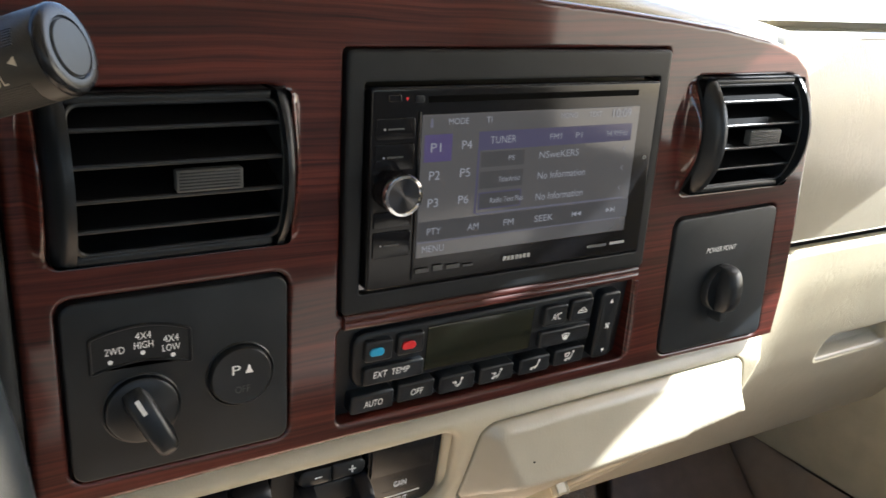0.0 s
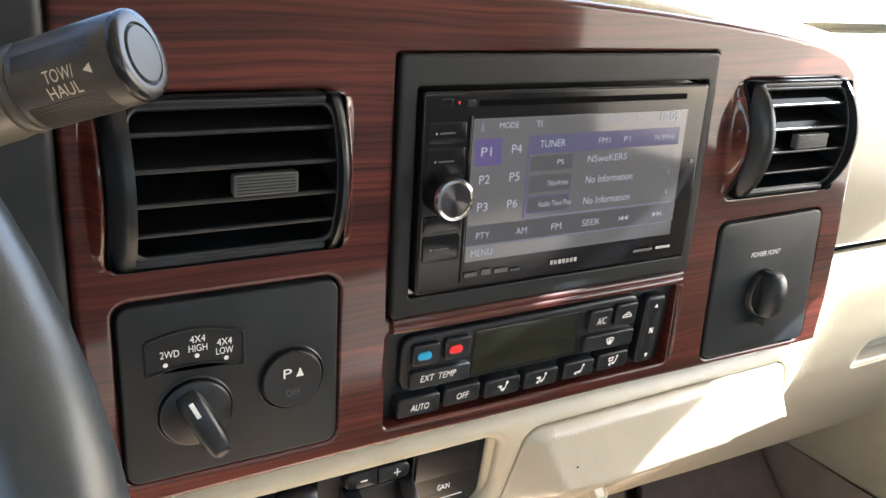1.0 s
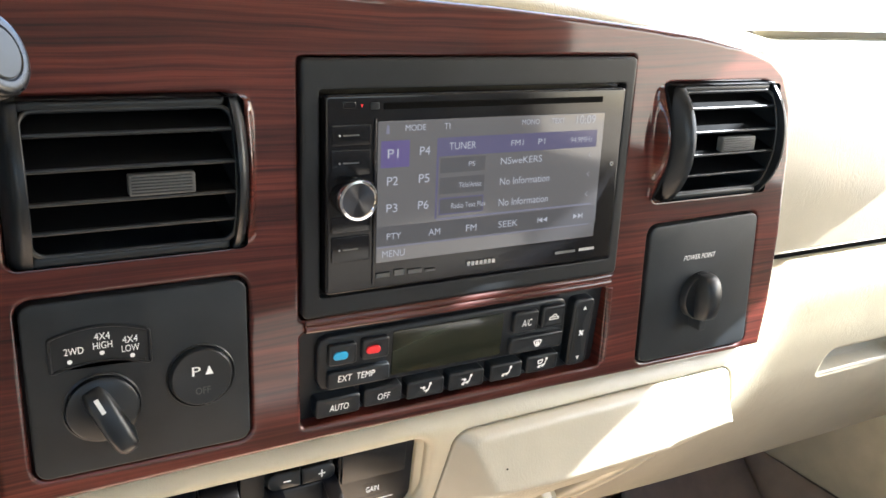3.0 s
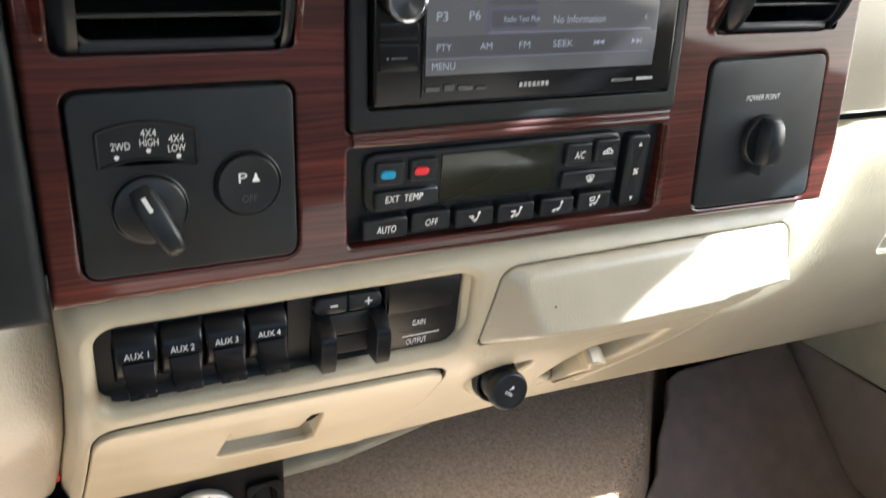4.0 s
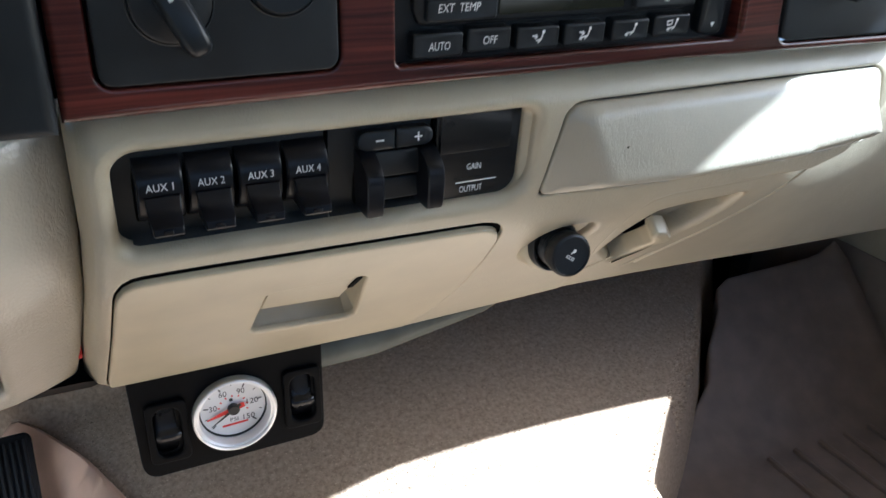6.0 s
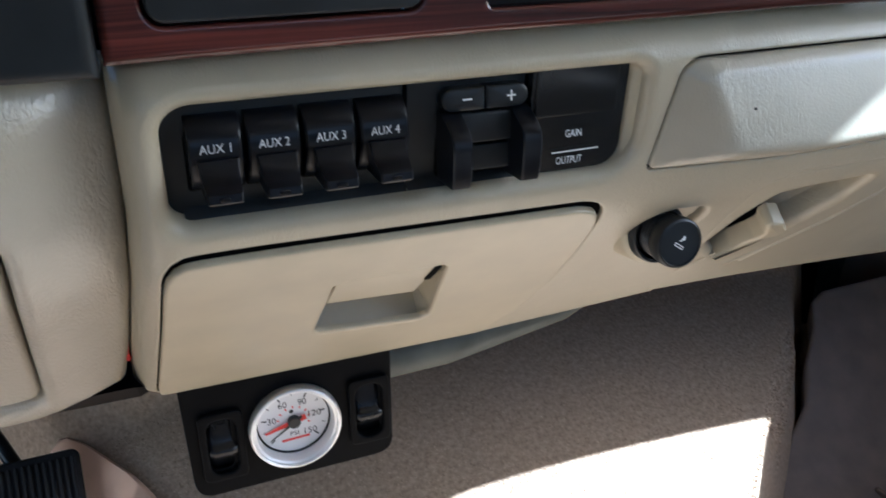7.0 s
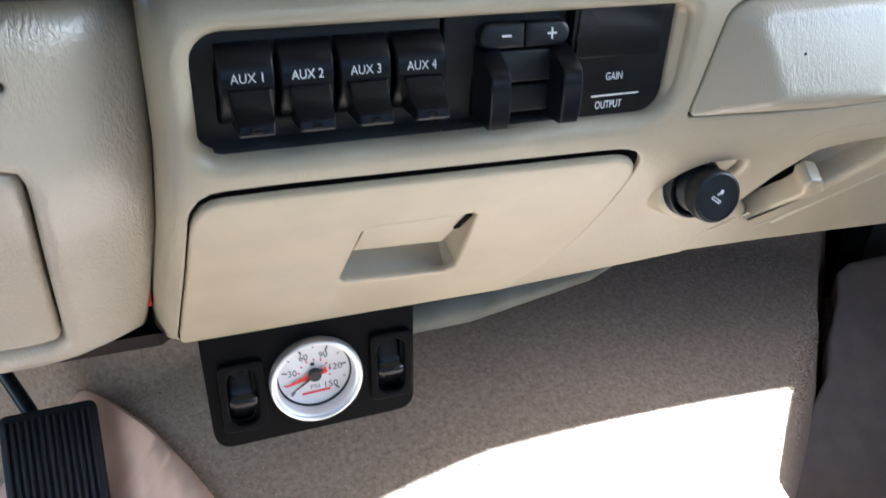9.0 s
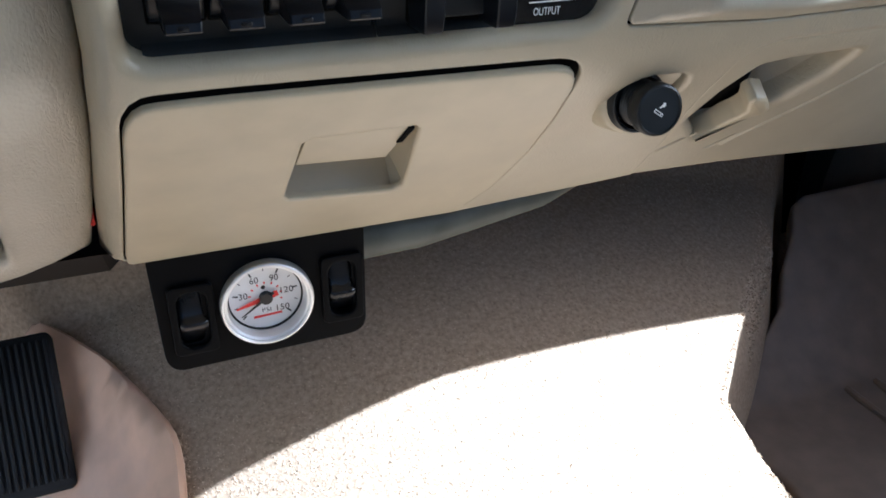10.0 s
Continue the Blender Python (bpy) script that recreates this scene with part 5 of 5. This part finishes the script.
# driver's rubber mat and pedal
def dmat_z(x, y):
    l = left_crest(y)
    t = l - x
    return tunnel_z(l, y) + 0.003 + 0.003 * math.exp(-((t - 0.013) / 0.007) ** 2) - 0.011 * math.exp(-((t - 0.036) / 0.011) ** 2) - 1.25 * max(0.0, min(t, 0.10) - 0.012) - 0.25 * max(0.0, t - 0.10)


dm = tagged(new("driver_floor_mat"), "smooth pinkish tan rubber floor mat", "floor mat")
dloop = [(-0.60, -0.2), (-0.247, -0.2), (-0.246, 0.16), (-0.241, 0.215), (-0.256, 0.252), (-0.285, 0.31), (-0.327, 0.371), (-0.36, 0.382), (-0.60, 0.40)]
part("mat", sheet(softened(dloop, 0.03), (), lambda u, v, d: (u, v, dmat_z(u, v) - d), 0.012, (0.004, 0.05)), TAN_PINK, dm, smooth=60)
pedal = thing("accelerator_pedal", "black ribbed rubber accelerator pedal", "pedal")
PM = Matrix.Translation((-0.3570, 0.296, 0.061)) @ pose(0, 0, 0, 50, 0, 2)
PP = lambda u, v, d: tuple(PM @ Vector((u, v, -d)))
part("pad", plate(rrect(-0.036, -0.064, 0.036, 0.062, 0.006), 0.0, 0.012, 0.003, PP), BLACK_RUBBER, pedal)
for k in range(13):
    x = -0.031 + 0.062 * k / 12
    part("rib", plate(rrect(x - 0.0014, -0.056, x + 0.0014, 0.056, 0.0012, 2), -0.003, 0.002, 0.001, PP), BLACK_RUBBER, pedal)
part("arm", tube([PM @ Vector((-0.01, 0.055, -0.012)), PM @ Vector((-0.03, 0.10, -0.02)), (-0.43, 0.40, 0.17), (-0.47, 0.45, 0.25)], 0.006, 10), BLACK_SOFT, pedal)

duct = tagged(new("floor_duct"), "grey plastic air duct edge under the dashboard", "air duct")
part("duct", tube([(-0.16, 0.185, 0.226), (-0.06, 0.19, 0.226), (0.04, 0.205, 0.229), (0.13, 0.235, 0.238)], [0.016, 0.016, 0.012, 0.006], 16), DUCT_GREY, duct)
# Added to keep sun from leaking through the dash; droops at the driver's end.
under = Shell()
UL, UP = skin(PROFILE_Z, PROFILE_Y, 0.0), skin(PROFILE_Z, PROFILE_Y, 0.001, 0.13, 0.34)
rows = []
for x, z in ((-0.75, 0.266), (-0.262, 0.266), (-0.25, 0.262), (0.0, 0.264), (0.07, 0.270), (0.085, 0.272), (0.16, 0.266), (0.30, 0.256), (0.45, 0.250), (0.72, 0.245)):
    y = (UL if x < 0.08 else UP)(x, z, 0)[1] + 0.004
    droop = -0.042 if x < -0.255 else 0.015
    rows.append(under.ring([(x, y, z), (x, y + 0.06, z + droop), (x, 0.62, z + 0.03)]))
for p, q in zip(rows, rows[1:]):
    under.bridge(p, q, False)
tagged(part("dash_underside", under, UNDER), "dark brown-grey felt underside of the dashboard", "dash panel", kind="structure")

wire_red = thing("wire", "thin red wire in the gap beside the dash panel", "wire")
part("strand", tube([(-0.262, 0.20, 0.330), (-0.2620, 0.150, 0.302), (-0.2622, 0.1360, 0.294), (-0.2624, 0.1350, 0.288), (-0.2620, 0.155, 0.280), (-0.262, 0.20, 0.275)], 0.0012, 8), RED_INK, wire_red)

# ---- passenger's side ----
PAS = skin(PROFILE_Z, PROFILE_Y, 0.001, 0.13, 0.34)
pas_outline = [(0.0775, 0.2655), (0.15, 0.2630), (0.158, 0.2620), (0.30, 0.2515), (0.45, 0.2450), (0.72, 0.2400), (0.72, 0.4985), (0.243, 0.4985), (0.2450, 0.45), (0.2330, 0.42), (0.2160, 0.3910), (0.188, 0.3820), (0.1438, 0.3812), (0.0820, 0.3800), (0.0680, 0.3770), (0.0622, 0.369), (0.0624, 0.351), (0.0656, 0.330), (0.0735, 0.30)]
pocket = softened([(0.0742, 0.3205), (0.0985, 0.2995), (0.1100, 0.3085), (0.1359, 0.3290), (0.1497, 0.3490), (0.1500, 0.3650), (0.1407, 0.3665), (0.1011, 0.3652), (0.0830, 0.3625), (0.0760, 0.3450)], 0.004)
dimples = [softened([(u - 0.010, v - 0.008), (u - 0.002, v - 0.004), (u + 0.010, v + 0.008), (u + 0.001, v + 0.004)], 0.003) for u, v in ((0.0835, 0.2965), (0.1270, 0.2915))]
glove_pull = rrect(0.415, 0.372, 0.53, 0.400, 0.008)
passenger = tagged(new("passenger_dash_panel"), "tan vinyl passenger's side lower dashboard and glove box", "dash panel")
part("panel", sheet(pas_outline, [pocket, glove_pull, *dimples], PAS, 0.014, (0.004, 0.018), [(0.005, 0.016), (0.004, 0.016), (0.0012, 0.004), (0.0012, 0.004)]), TAN, passenger, smooth=60)
for loop, name in ((pocket, "pocket"), (glove_pull, "glove_box_pull"), *((d, "dimple") for d in dimples)):
    cup = Shell()
    lp = dense(loop, 0.01)
    rings = [cup.ring([PAS(u, v, d) for u, v in grown(lp, -k)]) for d, k in (((0.012, -0.001), (0.026, 0.003), (0.034, 0.009)) if name != "dimple" else ((0.003, -0.0008), (0.006, 0.0005), (0.007, 0.0012)))]
    for a, b in zip(rings, rings[1:]):
        cup.bridge(a, b)
    cup.cap(rings[-1])
    part(name, cup, TAN, passenger, smooth=50)
# near-black plate painting the shade in the latch hole
part("latch_hole_shade", plate(softened([(0.0805, 0.3250), (0.0960, 0.3070), (0.1130, 0.3080), (0.1180, 0.3200), (0.1060, 0.3420), (0.0850, 0.3500)], 0.004), 0.014, 0.03, 0.001, PAS), VOID, passenger)
LATCH_LOOP = softened([(0.0950, 0.2985), (0.1090, 0.3035), (0.1160, 0.3130), (0.1170, 0.3190), (0.1250, 0.3215), (0.1205, 0.3310), (0.1090, 0.3405), (0.0985, 0.3430), (0.0965, 0.3395), (0.1040, 0.3305), (0.1060, 0.3215), (0.1030, 0.3090)], 0.0022, 4)
part("latch_lever", plate(LATCH_LOOP, -0.0020, 0.012, 0.0022, lambda u, v, d: PAS(u, v, d - 0.004 * smooth_step((v - 0.312) / 0.02))), TAN_SMOOTH, passenger, "tan moulded latch lever", smooth=70)
crest = [(0.2200, 0.3800), (0.2110, 0.3660), (0.1980, 0.3500), (0.1830, 0.3385), (0.1690, 0.3255), (0.1520, 0.3110), (0.1390, 0.2990), (0.1290, 0.2860)]
crest_line = dense(crest, 0.004)
part("moulded_ridge", tube([PAS(u, v, 0.0012) for u, v in crest_line[: crest_line.index(crest[-1]) + 1]], 0.0024, 10), TAN, passenger, smooth=80)

upper = tagged(new("upper_dash_pad"), "sunlit tan vinyl upper dashboard pad", "dash pad")
part("passenger_pad", sheet([(0.2405, 0.5135), (0.72, 0.5135), (0.72, 0.668), (0.262, 0.668), (0.248, 0.655), (0.2405, 0.62)], (), lambda u, v, d: (u, 0.058 - 0.012 * math.sin((v - 0.51) / 0.16 * math.pi) + d, v), 0.02, (0.004, 0.03)), TAN_PAD, upper, smooth=60)
# near-black box for the shade in the seam below the pad
part("seam_shade_backing", box(0.236, 0.72, 0.0665, 0.09, 0.48, 0.662), VOID, upper)
top = Shell()
prev = None
for y, z in ((0.014, 0.66), (0.016, 0.694), (0.022, 0.700), (0.06, 0.706), (0.15, 0.712), (0.30, 0.714), (0.50, 0.70), (0.62, 0.67)):
    here = top.ring([(x, y + (0.05 if x > 0.3 else 0.0) * (1 if y < 0.06 else 0) + 0.05 * smooth_step((x - 0.18) / 0.08) * (1 if y < 0.1 else 0), min(z, z - (0.028 * smooth_step((x - 0.0) / 0.24)) if y < 0.3 else z)) for x in np.linspace(-0.72, 0.72, 73)])
    if prev:
        top.bridge(prev, here, False)
    prev = here
part("top", top, TAN, upper, smooth=60)

# ---- the cab around: unseen walls, added to block and shape the light ----
def wall(name, loop, holes, lay, mat, label):
    return tagged(part(name, sheet(loop, holes, lay, 0.2, (0.004, 0.03), (0.004, 0.03)), mat, None), label, "cab wall", kind="structure")


sill_trim = Shell()
ra = [sill_trim.ring([(0.668, y, 0.098 + 0.05 * max(0, y - 0.3)), (0.660, y, 0.090), (0.648, y, 0.03), (0.640, y, -0.06)]) for y in (-0.6, 0.2, 0.37, 0.5)]
for p, q in zip(ra, ra[1:]):
    sill_trim.bridge(p, q, False)
tagged(part("door_sill_trim", sill_trim, SILL), "brown plastic door sill trim beside the passenger mat", "sill trim", kind="structure")
tagged(part("kick_panel", box(0.664, 0.70, -0.6, 0.5, 0.101, 0.36, 0.006), TAN_SMOOTH), "tan plastic kick panel below the passenger door", "kick panel", kind="structure")
# opening fitted backwards along the sun to the edges of the lit patches
door_window = [(-0.95, 0.452), (-0.03, 0.457), (0.02, 0.440), (0.071, 0.418), (0.25, 0.415), (0.25, 0.45), (0.06, 0.70), (-0.03, 0.795), (-0.12, 0.872), (-0.165, 0.890), (-0.95, 0.890)]
cab_side = [(-1.3, -0.85), (0.9, -0.85), (0.9, 0.5), (0.62, 0.5), (0.25, 0.70), (-0.05, 0.95), (-0.12, 1.0), (-0.2, 1.06), (-1.3, 1.06)]
wall("wall_right", cab_side, [door_window], lambda u, v, d: (0.73 + d, u, v), DOOR, "unseen dark tan passenger side wall, its window opening cut to shape the sun patches")
left_window = [(-1.1, 0.46), (-0.42, 0.46), (-0.40, 0.89), (-1.1, 0.90)]
# low opening added to brighten the floor from the left
left_floor_light_gap = [(-0.40, -0.08), (0.26, -0.08), (0.32, 0.06), (0.34, 0.235), (-0.40, 0.225)]
wall("wall_left", cab_side, [left_window, left_floor_light_gap], lambda u, v, d: (-0.73 - d, u, v), TAN_SMOOTH, "unseen tan driver's side cab wall with openings cut to light the floor and dash")
wall("wall_back", [(-0.73, -0.85), (0.73, -0.85), (0.73, 1.06), (-0.73, 1.06)], [[(-0.55, 0.68), (0.55, 0.68), (0.55, 0.92), (-0.55, 0.92)]], lambda u, v, d: (u, -1.3 - d, v), TAN_SMOOTH, "unseen tan rear cab wall with an opening for sky light")
wall("wall_front", [(-0.73, -0.85), (0.73, -0.85), (0.73, 0.66), (-0.73, 0.66)], (), lambda u, v, d: (u, 0.62 + d, v), VOID, "unseen dark wall added behind the dashboard to block light")
wall("ceiling", [(-0.73, -1.3), (0.73, -1.3), (0.73, 0.02), (-0.73, 0.02)], (), lambda u, v, d: (u, v, 1.06 + d), HEADLINER, "unseen beige roof sheet added to block the sky")

# ground added outside for its bounce light
gr = Shell()
gr.cap(gr.ring([(-400, -400, -0.85), (400, -400, -0.85), (400, 400, -0.85), (-400, 400, -0.85)]))
tagged(part("ground", gr, GROUND), "unseen ground outside the cab, coloured for warm bounce light", "ground", kind="structure")
# Unseen seat, added for its bounce and its reflection in glossy parts
seat = thing("front_seat", "unseen beige leather bench seat behind the camera, added for bounce and reflections", "seat")
part("cushion", plate(rrect(-0.68, -1.02, 0.68, -0.50, 0.06), 0.0, 0.22, 0.05, lambda u, v, d: (u, v, 0.20 + 0.05 * (v + 1.02) - d)), SEAT, seat)
part("backrest", plate(rrect(-0.68, 0.12, 0.68, 0.72, 0.08), 0.0, 0.16, 0.05, lambda u, v, d: (u, -0.98 - 0.25 * (v - 0.12) - d, v)), SEAT, seat)
part("base", box(-0.64, 0.64, -1.0, -0.54, -0.115, 0.0, 0.01), BLACK, seat)
